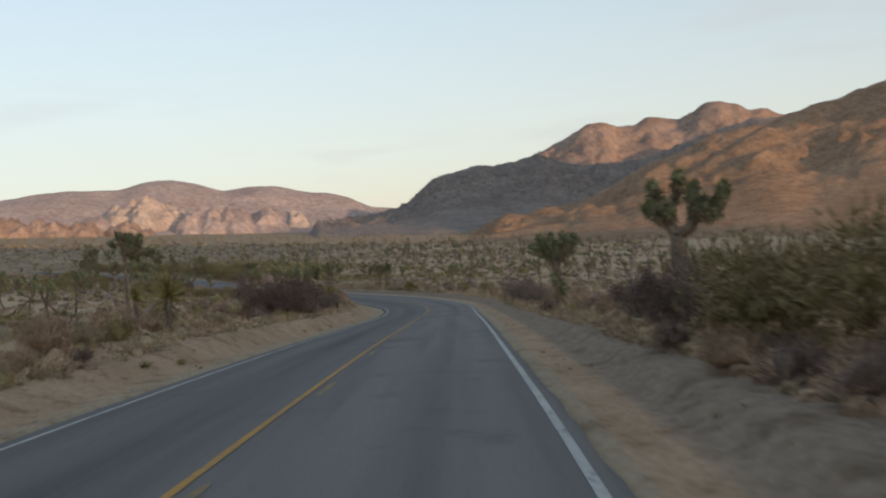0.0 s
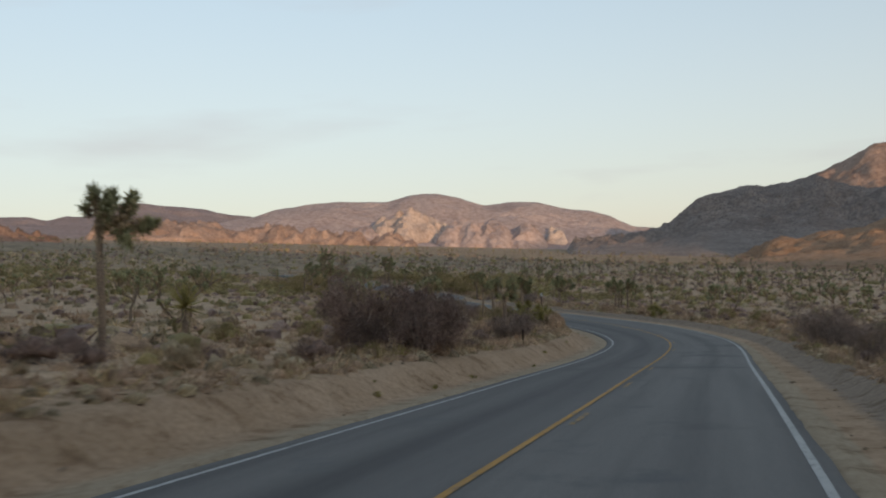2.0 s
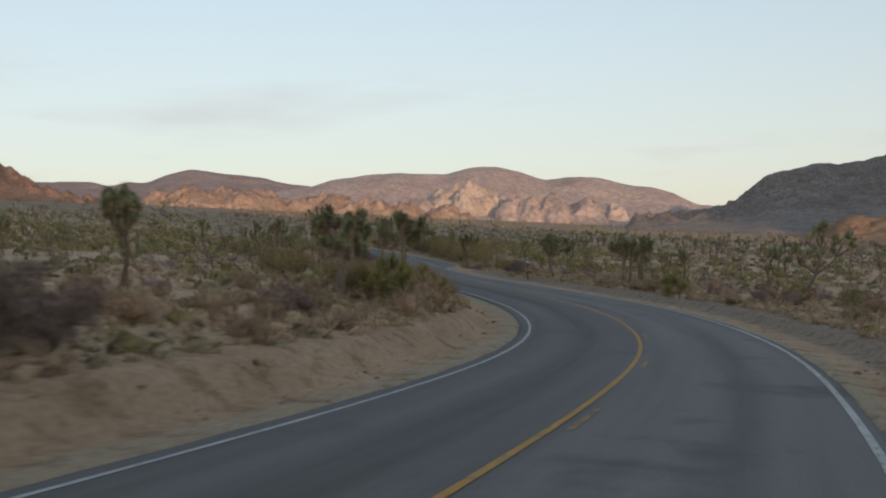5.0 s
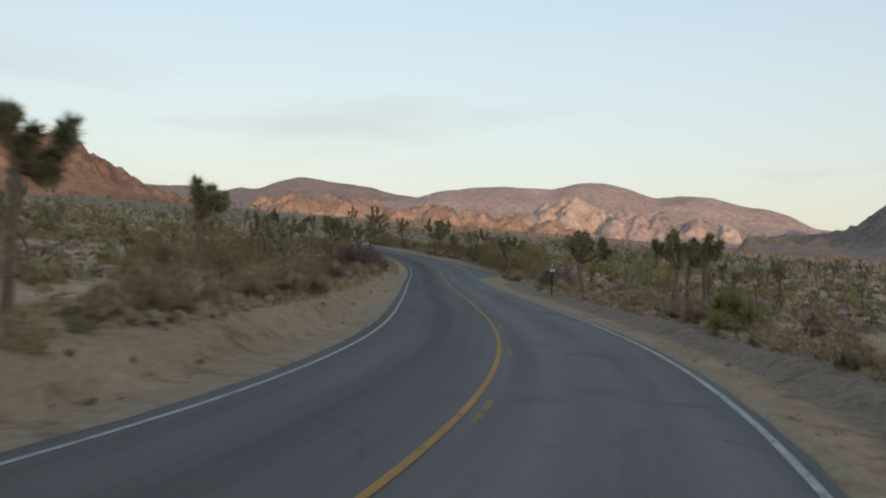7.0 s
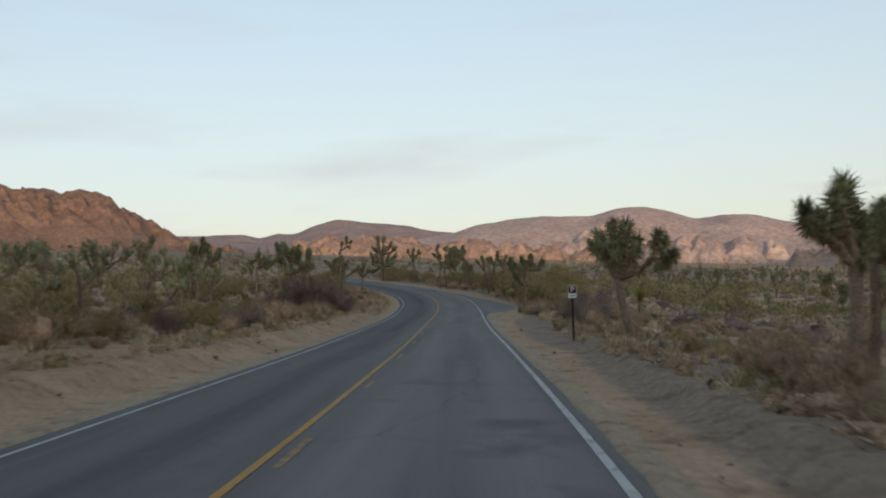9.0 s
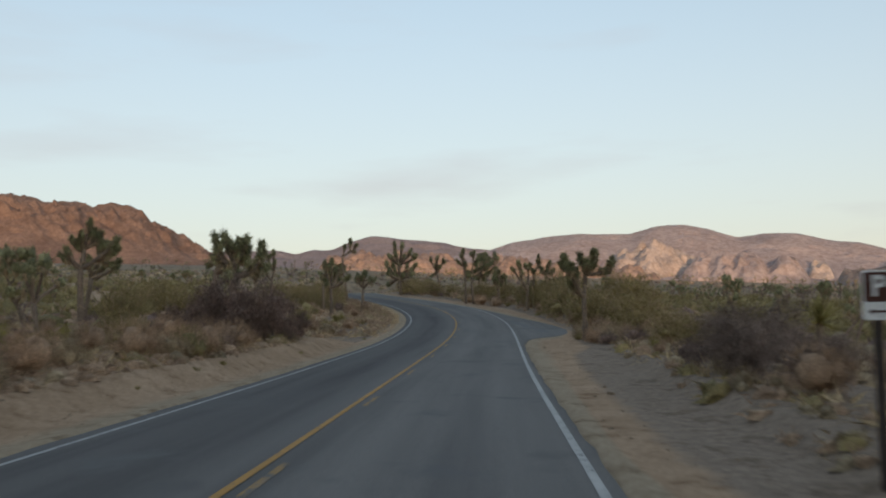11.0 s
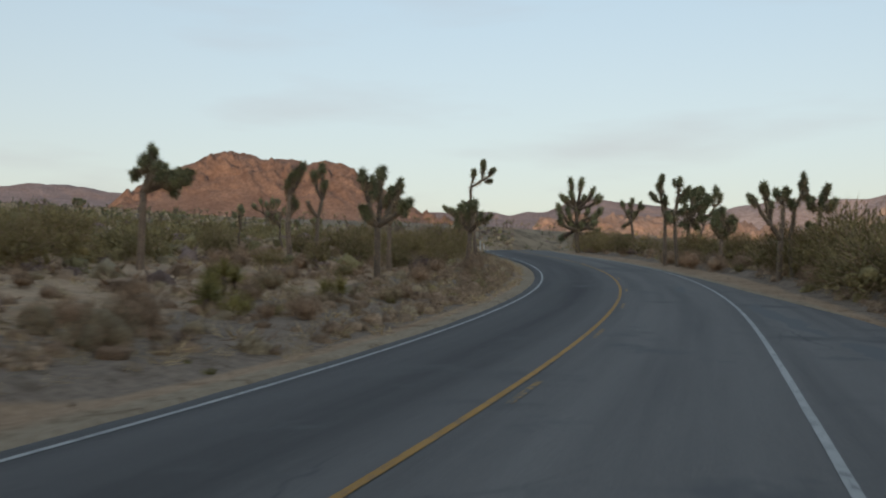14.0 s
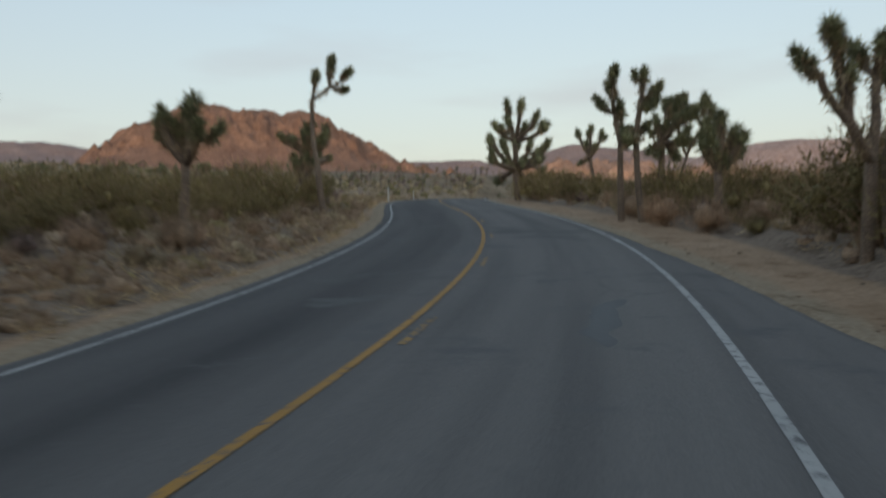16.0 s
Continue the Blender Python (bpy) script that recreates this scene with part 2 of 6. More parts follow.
def asphalt_material():
    m, n, l, b = material("worn_asphalt", 0.85, 0.16)
    uv = n.new("ShaderNodeUVMap")
    sep = n.new("ShaderNodeSeparateXYZ")
    l.new(uv.outputs[0], sep.inputs[0])
    # wheel paths: darker bands along each lane, broken by long streaks
    w = n.new("ShaderNodeMath")
    w.operation = "MULTIPLY_ADD"
    w.inputs[1].default_value, w.inputs[2].default_value = 3.6, 0.6
    l.new(sep.outputs[0], w.inputs[0])
    sn = n.new("ShaderNodeMath")
    sn.operation = "SINE"
    l.new(w.outputs[0], sn.inputs[0])
    mp = n.new("ShaderNodeMapping")
    mp.inputs["Scale"].default_value = (1.6, 0.05, 1)
    l.new(uv.outputs[0], mp.inputs[0])
    st = n.new("ShaderNodeTexNoise")
    st.inputs["Scale"].default_value, st.inputs["Detail"].default_value = 1.0, 5
    l.new(mp.outputs[0], st.inputs["Vector"])
    ad = n.new("ShaderNodeMath")
    ad.operation = "MULTIPLY_ADD"
    ad.inputs[1].default_value = 0.09
    l.new(sn.outputs[0], ad.inputs[0])
    l.new(st.outputs["Fac"], ad.inputs[2])
    base = ramp(n, l, ad.outputs[0], [(0.25, (0.202, 0.194, 0.184)), (0.5, (0.175, 0.168, 0.160)), (0.75, (0.125, 0.121, 0.117))])
    side = n.new("ShaderNodeMath")
    side.operation = "MULTIPLY_ADD"
    side.inputs[1].default_value, side.inputs[2].default_value = 0.1, 0.5
    l.new(sep.outputs[0], side.inputs[0])
    lane = ramp(n, l, side.outputs[0], [(0.28, (0.82, 0.82, 0.83)), (0.34, (0.70, 0.70, 0.72)), (0.46, (0.80, 0.80, 0.81)), (0.52, (1, 1, 1))])
    worn = ramp(n, l, side.outputs[0], [(0.17, (0.70, 0.70, 0.72)), (0.27, (0.60, 0.60, 0.62)), (0.35, (0.54, 0.54, 0.56)), (0.43, (0.70, 0.70, 0.71)), (0.53, (0.97, 0.97, 0.97))])
    on = n.new("ShaderNodeMath")
    on.operation = "MULTIPLY"
    on.inputs[1].default_value = 0.004
    l.new(sep.outputs[1], on.inputs[0])
    lane = blend(n, l, ramp(n, l, on.outputs[0], [(0.44, (0, 0, 0)), (0.70, (1, 1, 1))]), lane, worn)
    base = blend(n, l, 1.0, base, lane, "MULTIPLY")
    spk = ramp(n, l, grain(n, l, 55, 3), [(0.35, (0.72, 0.72, 0.72)), (0.65, (1.22, 1.2, 1.18))])
    c = blend(n, l, 0.8, base, spk, "MULTIPLY")
    pat = ramp(n, l, grain(n, l, 0.5, 6, rough=0.7), [(0.58, (0, 0, 0)), (0.68, (1, 1, 1))])
    c = blend(n, l, pat, c, (0.125, 0.124, 0.123))
    # fine cracks
    vo = n.new("ShaderNodeTexVoronoi")
    vo.feature = "DISTANCE_TO_EDGE"
    vo.inputs["Scale"].default_value = 0.32
    mp2 = n.new("ShaderNodeMapping")
    mp2.inputs["Scale"].default_value = (0.8, 0.45, 1)
    l.new(uv.outputs[0], mp2.inputs[0])
    wb = n.new("ShaderNodeTexNoise")
    wb.inputs["Scale"].default_value, wb.inputs["Detail"].default_value = 1.1, 6
    l.new(mp2.outputs[0], wb.inputs["Vector"])
    bent = n.new("ShaderNodeMix")
    bent.data_type, bent.blend_type = "RGBA", "ADD"
    bent.inputs[0].default_value = 0.7
    l.new(mp2.outputs[0], bent.inputs[6])
    l.new(wb.outputs["Color"], bent.inputs[7])
    l.new(bent.outputs[2], vo.inputs["Vector"])
    ck = ramp(n, l, vo.outputs["Distance"], [(0.0, (1, 1, 1)), (0.005, (0, 0, 0))])
    msk = ramp(n, l, grain(n, l, 0.13, 3), [(0.54, (0, 0, 0)), (0.66, (1, 1, 1))])
    tar = ramp(n, l, grain(n, l, 0.22, 5, rough=0.6), [(0.60, (0, 0, 0)), (0.68, (1, 1, 1))])
    c = blend(n, l, tar, c, (0.115, 0.112, 0.109))
    both = blend(n, l, 1.0, ck, msk, "MULTIPLY")
    c = blend(n, l, both, c, (0.085, 0.085, 0.085))
    l.new(c, b.inputs["Base Color"])
    relief(n, l, b, grain(n, l, 90, 3), 0.35, 0.01)
    return m


def paint_material(name, colour, worn):
    m, n, l, b = material(name, 0.7, 0.3)
    k = ramp(n, l, grain(n, l, 6, 6, rough=0.75), [(worn - 0.06, (1, 1, 1)), (worn + 0.05, (0, 0, 0))])
    c = blend(n, l, k, colour, (0.10, 0.10, 0.10))
    d = ramp(n, l, grain(n, l, 0.8, 3), [(0.3, (0.75, 0.75, 0.75)), (0.7, (1, 1, 1))])
    c = blend(n, l, 0.9, c, d, "MULTIPLY")
    l.new(c, b.inputs["Base Color"])
    return m


def rock_material(name, low, high, plants, size, cover=0.52):
    """Bare rock, with shrubs and gullies as dark specks."""
    m, n, l, b = material(name, 0.95, 0.1)
    c = ramp(n, l, grain(n, l, 0.012 * size, 7, rough=0.65), [(0.3, low), (0.68, high)])
    f = ramp(n, l, grain(n, l, 0.09 * size, 5, rough=0.7), [(0.32, (0.55, 0.52, 0.52)), (0.6, (1, 1, 1))])
    c = blend(n, l, 0.85, c, f, "MULTIPLY")
    k = ramp(n, l, grain(n, l, 0.2 * size, 4, rough=0.75), [(cover, (0, 0, 0)), (cover + 0.08, (1, 1, 1))])
    c = blend(n, l, k, c, plants)
    l.new(c, b.inputs["Base Color"])
    relief(n, l, b, grain(n, l, 0.05 * size, 8, rough=0.7), 0.9, 9.0 / size)
    return m


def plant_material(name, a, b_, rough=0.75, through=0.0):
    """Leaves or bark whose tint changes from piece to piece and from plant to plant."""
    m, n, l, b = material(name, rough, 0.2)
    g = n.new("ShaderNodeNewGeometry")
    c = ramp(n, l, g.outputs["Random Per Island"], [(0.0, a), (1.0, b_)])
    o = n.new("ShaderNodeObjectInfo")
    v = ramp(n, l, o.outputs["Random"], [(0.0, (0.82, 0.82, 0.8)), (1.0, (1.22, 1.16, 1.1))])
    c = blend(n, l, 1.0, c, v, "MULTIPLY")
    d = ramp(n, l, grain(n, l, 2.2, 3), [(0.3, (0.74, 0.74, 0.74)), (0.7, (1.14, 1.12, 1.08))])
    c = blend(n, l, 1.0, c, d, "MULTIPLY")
    # fine dark mottle puts the shade of gaps between leaves into the colour
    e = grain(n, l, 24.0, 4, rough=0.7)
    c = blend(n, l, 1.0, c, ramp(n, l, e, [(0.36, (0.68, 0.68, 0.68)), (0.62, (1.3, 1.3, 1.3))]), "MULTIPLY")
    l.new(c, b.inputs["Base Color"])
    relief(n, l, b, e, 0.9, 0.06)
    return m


def plain_material(name, colour, rough=0.6, metal=0.0):
    m, n, l, b = material(name, rough, 0.3)
    b.inputs["Metallic"].default_value = metal
    d = ramp(n, l, grain(n, l, 9.0, 5), [(0.3, (0.8, 0.8, 0.8)), (0.7, (1.05, 1.05, 1.05))])
    l.new(blend(n, l, 1.0, colour, d, "MULTIPLY"), b.inputs["Base Color"])
    return m


SAND, SHOULDER, ASPHALT = sand_material(), shoulder_material(), asphalt_material()
WHITE_LINE = paint_material("white_road_paint", (0.46, 0.46, 0.44), 0.42)
YELLOW_LINE = paint_material("yellow_road_paint", (0.46, 0.23, 0.035), 0.41)
FADED_YELLOW = paint_material("faded_yellow_road_paint", (0.38, 0.21, 0.05), 0.50)
# paled and pinked so the colour carries the haze of distance
FAR_ROCK = rock_material("haze_paled_granite", (0.44, 0.35, 0.325), (0.57, 0.465, 0.43), (0.37, 0.295, 0.28), 0.9, 0.58)
PALE_ROCK = rock_material("cream_granite", (0.47, 0.37, 0.31), (0.68, 0.565, 0.49), (0.30, 0.235, 0.205), 1.6, 0.6)
# purple-brown tone: unlit shade and distance haze put into the rock's colour
SHADED_ROCK = rock_material("shaded_hazy_granite", (0.29, 0.235, 0.228), (0.40, 0.33, 0.318), (0.21, 0.175, 0.172), 1.3, 0.57)
RED_ROCK = rock_material("red_brown_granite", (0.215, 0.142, 0.112), (0.34, 0.235, 0.185), (0.11, 0.08, 0.068), 3.0, 0.56)
SLOPE_ROCK = rock_material("orange_brown_scree", (0.35, 0.215, 0.135), (0.50, 0.33, 0.215), (0.18, 0.135, 0.095), 2.0, 0.55)
DARK_ROCK = rock_material("grey_brown_granite", (0.25, 0.205, 0.185), (0.39, 0.33, 0.295), (0.15, 0.13, 0.115), 1.6, 0.52)
WARM_ROCK = rock_material("pinkish_granite", (0.34, 0.235, 0.185), (0.52, 0.38, 0.305), (0.20, 0.15, 0.125), 1.6, 0.56)
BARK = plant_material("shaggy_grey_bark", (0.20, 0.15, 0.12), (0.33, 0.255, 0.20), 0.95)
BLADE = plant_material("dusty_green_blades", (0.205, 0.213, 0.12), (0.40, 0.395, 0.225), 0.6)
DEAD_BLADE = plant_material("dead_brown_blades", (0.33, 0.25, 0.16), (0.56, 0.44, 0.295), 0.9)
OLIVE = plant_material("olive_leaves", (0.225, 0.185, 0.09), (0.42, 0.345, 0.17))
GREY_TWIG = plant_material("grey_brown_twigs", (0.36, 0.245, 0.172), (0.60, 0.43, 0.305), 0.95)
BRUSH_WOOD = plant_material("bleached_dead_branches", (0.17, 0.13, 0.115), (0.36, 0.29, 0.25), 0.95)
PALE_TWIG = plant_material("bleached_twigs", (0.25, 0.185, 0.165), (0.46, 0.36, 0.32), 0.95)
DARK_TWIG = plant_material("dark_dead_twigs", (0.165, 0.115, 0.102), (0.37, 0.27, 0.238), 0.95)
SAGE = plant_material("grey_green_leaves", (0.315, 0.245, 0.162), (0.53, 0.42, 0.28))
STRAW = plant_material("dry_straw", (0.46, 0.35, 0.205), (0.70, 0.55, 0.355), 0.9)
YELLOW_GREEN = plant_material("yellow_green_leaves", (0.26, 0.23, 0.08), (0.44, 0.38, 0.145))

# ---- building helpers ----


def mesh_of(name, verts, faces, mat, smooth_shade=False):
    me = bpy.data.meshes.new(name)
    me.from_pydata(np.asarray(verts, float).tolist(), [], faces if isinstance(faces, list) else faces.tolist())
    me.materials.append(mat)
    if smooth_shade:
        me.polygons.foreach_set("use_smooth", np.ones(len(me.polygons), bool))
    me.update()
    return me


def part_of(name, me, parent, label=""):
    ob = new(name, me)
    ob.parent = parent
    if label:
        tagged(ob, label)
    return ob


def part(name, bm, mat, parent, label=""):
    me = bpy.data.meshes.new(name)
    bm.to_mesh(me)
    bm.free()
    me.materials.append(mat)
    return part_of(name, me, parent, label)


def sheet(name, X, Y, Z, mat, uv=None):
    """A grid of points as one surface."""
    r, c = X.shape
    idx = np.arange(r * c).reshape(r, c)
    f = np.stack([idx[:-1, :-1], idx[:-1, 1:], idx[1:, 1:], idx[1:, :-1]], -1).reshape(-1, 4)
    me = mesh_of(name, np.stack([X, Y, Z], -1).reshape(-1, 3), f, mat, True)
    if uv is not None:
        lay = me.uv_layers.new(name="plan")
        u = np.stack([uv[0], uv[1]], -1).reshape(-1, 2)[f.reshape(-1)]
        lay.data.foreach_set("uv", u.reshape(-1))
    return me


# ---- the large structure ----


def stretch(lo, hi, step, reach, grow):
    """Even steps from lo to hi, then ever longer ones out to reach."""
    mid = list(np.arange(lo, hi, step))
    a, k = [mid[-1]], step
    while a[-1] < reach:
        k *= grow
        a.append(a[-1] + k)
    b, k = [mid[0]], step
    while b[-1] > -reach:
        k *= grow
        b.append(b[-1] - k)
    return np.array(b[:0:-1] + mid + a[1:])


def build_ground():
    xs, ys = stretch(-125, 40, 1.6, 4700, 1.07), stretch(-10, 290, 1.6, 4700, 1.07)
    X, Y = np.meshgrid(xs, ys)
    Z = land(X, Y)
    s, d = to_road(X, Y)
    d = d.reshape(X.shape)
    Z = Z - 0.45 * (1 - smooth(7.0, 9.5, np.abs(d)))
    return tagged(new("ground", sheet("ground", X, Y, Z, SAND)), "sandy desert ground with dry litter, sloping gently", "ground", kind="structure")


def build_shoulder(side):
    s = np.arange(-60, 360, 0.6)
    t = np.concatenate([np.linspace(0, 3.4, 26), np.linspace(3.6, 7.2, 14)])
    S_, T_ = np.meshgrid(s, t, indexing="ij")
    start = (LANE_L + 0.30 if side < 0 else LANE_R + turnout(S_) - 0.12)
    D = side * (start + T_ * np.where(side < 0, 1.0, (10.9 - start) / 7.2))
    x, y, z, _ = on_road(S_, D)
    zz = land(x, y)
    zz = np.where(T_ < 0.15, z - 0.02 * np.abs(D) - 0.05, zz)
    zz = zz + 0.03 * (fbm(S_ / 0.5, D / 0.5, 3, 77) - 0.5) * smooth(0.3, 1.0, T_)
    zz = zz - 0.6 * smooth(6.3, 7.2, T_)
    name = "road_shoulder_left" if side < 0 else "road_shoulder_right"
    past = np.abs(D) - np.where(D > 0, berm(S_) - 0.45 - 1.1 * smooth(148, 160, S_) * (1 - smooth(184, 191, S_)), 5.9 - 1.5 * smooth(186, 202, S_) + 9 * (1 - smooth(184, 200, S_)))
    me = sheet(name, x, y, zz, SHOULDER, (np.minimum(T_ / 1.9, 1.6) + 3.0 * smooth(np.where(D > 0, -0.75, -0.15), 0.5, past), S_))
    return tagged(new(name, me), "bare sand shoulder and low cut bank beside the road" if side < 0 else "bare sand shoulder sloping away from the road", "road shoulder", kind="structure")


def build_road():
    s = np.arange(-60, 360, 0.8)
    u = np.concatenate([[0, 0.004, 0.02], np.linspace(0.06, 0.94, 16), [0.98, 0.996, 1]])
    S_, U_ = np.meshgrid(s, u, indexing="ij")
    rag = 0.10 * (fbm(S_ / 0.9, S_ * 0, 3, 3) - 0.5)
    lo, hi = -(LANE_L + 0.38) + rag, LANE_R + turnout(S_) + rag
    D = lo + (hi - lo) * U_
    x, y, z, _ = on_road(S_, D)
    z = z - 0.02 * np.abs(D) - 0.06 * ((U_ <= 0) | (U_ >= 1))
    return tagged(new("road", sheet("road", x, y, z, ASPHALT, (D, S_))), "worn grey asphalt road curving through the desert", "road", kind="structure")


def road_line(name, s0, s1, d0, width, mat, label):
    s = np.arange(s0, s1 + 0.01, 0.5)
    u = np.array([-0.5, 0.5])
    S_, U_ = np.meshgrid(s, u, indexing="ij")
    D = d0 + U_ * width * (1 + 0.18 * (noise2(S_ / 0.8, U_ * 9, 9) - 0.5))
    x, y, z, _ = on_road(S_, D)
    z = z - 0.02 * np.abs(D) + 0.006
    return tagged(new(name, sheet(name, x, y, z, mat)), label, "road marking", kind="structure")


ground = build_ground()
road = build_road()
build_shoulder(-1)
build_shoulder(1)
road_line("edge_line_left", -40, 350, -LANE_L, 0.09, WHITE_LINE, "thin worn white edge line painted on the asphalt")
road_line("edge_line_right", -40, 350, LANE_R, 0.105, WHITE_LINE, "thin worn white edge line painted on the asphalt")
road_line("centre_line", -40, 350, 0.0, 0.10, YELLOW_LINE, "solid yellow centre line painted on the asphalt")
for k in range(-10, 25):
    road_line("centre_dash", 85.6 + 8.77 * k, 87.9 + 8.77 * k, 0.23, 0.095, FADED_YELLOW, "faded yellow dash beside the centre line")


def tar_patch(s0, s1, d0, d1, width, seed):
    """A dark ragged repair poured on the asphalt."""
    s = np.arange(s0, s1, 0.15)
    u = np.linspace(-0.5, 0.5, 4)
    S_, U_ = np.meshgrid(s, u, indexing="ij")
    f = (S_ - s0) / (s1 - s0)
    wide = width * np.sqrt(np.clip(np.sin(np.pi * np.clip(f, 0.001, 0.999)), 0, 1)) * (0.5 + fbm(S_ / 0.8, U_ * 0 + np.sign(U_), 3, seed))
    D = d0 + (d1 - d0) * f + 0.5 * (fbm(S_ / 1.6, S_ * 0, 3, seed + 5) - 0.5) + U_ * wide
    x, y, z, _ = on_road(S_, D)
    return tagged(new("tar_patch", sheet("tar_patch", x, y, z - 0.02 * np.abs(D) + 0.005, TAR)), "dark ragged tar repair on the asphalt", "road repair", kind="structure")


TAR = plain_material("poured_tar", (0.045, 0.045, 0.047), 0.55)
tar_patch(210.5, 221.0, 4.75, 4.0, 0.6, 401)
tar_patch(206.0, 209.5, 5.6, 5.2, 0.7, 411)
tar_patch(226.0, 230.0, 2.2, 2.6, 0.35, 421)


def dome(x, y, cx, cy, h, rx, ry, turn=0.0, power=1.6):
    c, s = math.cos(radians(turn)), math.sin(radians(turn))
    u, w = ((x - cx) * c + (y - cy) * s) / rx, (-(x - cx) * s + (y - cy) * c) / ry
    return h * np.maximum(1 - (u*u + w*w), 0) ** power


def mountain(name, box, step, domes, mat, label, rough, size, seed, sink=14.0, knobs=0.0):
    """Rocky high ground: rounded masses joined at their highest, broken by ridges, gullies and boulders."""
    x0, x1, y0, y1 = box
    X, Y = np.meshgrid(np.arange(x0, x1, step), np.arange(y0, y1, step))
    wx = X + size * 0.35 * (fbm(X / size, Y / size, 3, seed + 50) - 0.5)
    wy = Y + size * 0.35 * (fbm(X / size, Y / size, 3, seed + 60) - 0.5)
    H = np.zeros_like(X)
    for dm in domes:
        h = dome(wx, wy, *dm)
        H = np.maximum(H, h) + 0.10 * np.minimum(H, h) * (1 - np.maximum(H, h) / (np.maximum(H, h).max() + 1e-6))
    lift = smooth(0, 0.5, H / (H.max() + 1e-6))
    H = H + rough * lift * 1.6 * (fbm(X / size, Y / size, 6, seed, True) - 0.55)
    if knobs:
        H = H + knobs * lift * np.maximum(fbm(X / (size * 0.22), Y / (size * 0.22), 3, seed + 9) - 0.5, 0) * 2
    Z = 0.0061 * Y - 0.063 * X - 6.0 + 9 * (fbm(X / 420, Y / 420, 3, 41) - 0.5) + H
    Z = Z - sink * (1 - smooth(0, 6.0, H))
    return tagged(new(name, sheet(name, X, Y, Z, mat)), label, "mountain", kind="structure")


def at(az, dist, eye=(0.0, 45.0)):
    return eye[0] - math.sin(radians(az)) * dist, eye[1] + math.cos(radians(az)) * dist


def masses(rows, eye=(0.0, 45.0)):
    """Rounded masses from bearing, distance, crest angle, half width in degrees, depth and power."""
    out = []
    for az, dist, el, half, deep, pw in rows:
        x, y = at(az, dist, eye)
        base = 0.0061 * y - 0.063 * x - 6.0
        out.append((x, y, dist * math.tan(radians(el)) - base, dist * math.tan(radians(half)), deep, az, pw))
    return out


def ridge(name, eye, crest, dist, front, back, step, mat, label, rough, size, seed, apron=0.3, steep=0.4, knobs=0.0, wander=0.12):
    """High ground along a crest given by bearing and rise in degrees, seen from eye: an apron, a rocky face, a rounded crest, gullies."""
    az = np.arange(crest[0][0], crest[-1][0] + 1e-6, math.degrees(step / dist))
    rr = np.arange(dist - front, dist + back, step)
    A, R_ = np.meshgrid(az, rr)
    X, Y = eye[0] - np.sin(np.radians(A)) * R_, eye[1] + np.cos(np.radians(A)) * R_
    el = np.interp(az, [c[0] for c in crest], [c[1] for c in crest])
    k = np.hanning(2 * max(2, int(0.35 / math.degrees(step / dist))) + 1)
    el = np.convolve(np.pad(el, len(k) // 2, mode="edge"), k / k.sum(), mode="valid")
    off = wander * front * (fbm(A * dist / 57.3 / (size * 2.5), A * 0, 3, seed + 30) - 0.5)
    top = (eye[2] + np.tan(np.radians(el)) * dist)[None] * (1 + off / dist)
    t = np.clip((R_ - off - dist + front) / front, 0, None)
    rise = np.where(t < 1, apron * t + (1 - apron) * smooth(steep, 1.02, t), 1 - 0.6 * smooth(1.0, 1.0 + back / front, t))
    edge = smooth(crest[0][0], crest[0][0] + 0.8, A) * (1 - smooth(crest[-1][0] - 0.8, crest[-1][0], A))
    base = 0.0061 * Y - 0.063 * X - 6.0 + 9 * (fbm(X / 420, Y / 420, 3, 41) - 0.5)
    lift = smooth(0.12, 0.7, rise) * (1 - 0.55 * smooth(0.85, 1.0, rise))
    wx = X + size * 0.4 * (fbm(X / size, Y / size, 3, seed + 50) - 0.5)
    wy = Y + size * 0.4 * (fbm(X / size, Y / size, 3, seed + 60) - 0.5)
    H = rough * lift * 1.7 * (fbm(wx / size, wy / size, 6, seed, True) - 0.5)
    H = H + rough * 0.5 * smooth(0.02, 0.3, rise) * (fbm(A * dist / 57.3 / (size * 0.6), R_ / (size * 3.0), 4, seed + 3) - 0.5)
    if knobs:
        H = H + knobs * smooth(0.2, 0.6, rise) * (1 - 0.75 * smooth(0.8, 1.0, rise)) * np.maximum(fbm(X / (size * 0.22), Y / (size * 0.22), 3, seed + 9) - 0.45, 0) * 2
    Z = base + (np.maximum(top - base, 0) * rise + H) * edge - 8.0 * (1 - smooth(0.0, 0.06, rise * edge))
    return tagged(new(name, sheet(name, X, Y, Z, mat)), label, "mountain", kind="structure")


EYE0, EYE1, EYE2 = (2.6, 0.0, 1.6), (0.0, 45.0, -0.5), (-38.0, 160.0)
ridge("mountain_range_far", EYE1, [(4.6, 1.5), (6.8, 1.95), (8.21, 2.16), (9.45, 2.79), (10.7, 3.15), (12.29, 3.39), (13.72, 3.81), (15.17, 3.85), (16.63, 3.70), (18.07, 4.25), (19.37, 4.50), (20.99, 4.44), (22.29, 4.13), (24.87, 4.20), (26.8, 4.06), (28.71, 3.82),
    (29.92, 3.45), (31.5, 3.20), (34.0, 2.82)], 2750, 620, 350, 8.0, FAR_ROCK, "distant granite mountains with rounded crests, haze in their pale pinkish colour", 13, 230, 101, 0.22, 0.25, 4)
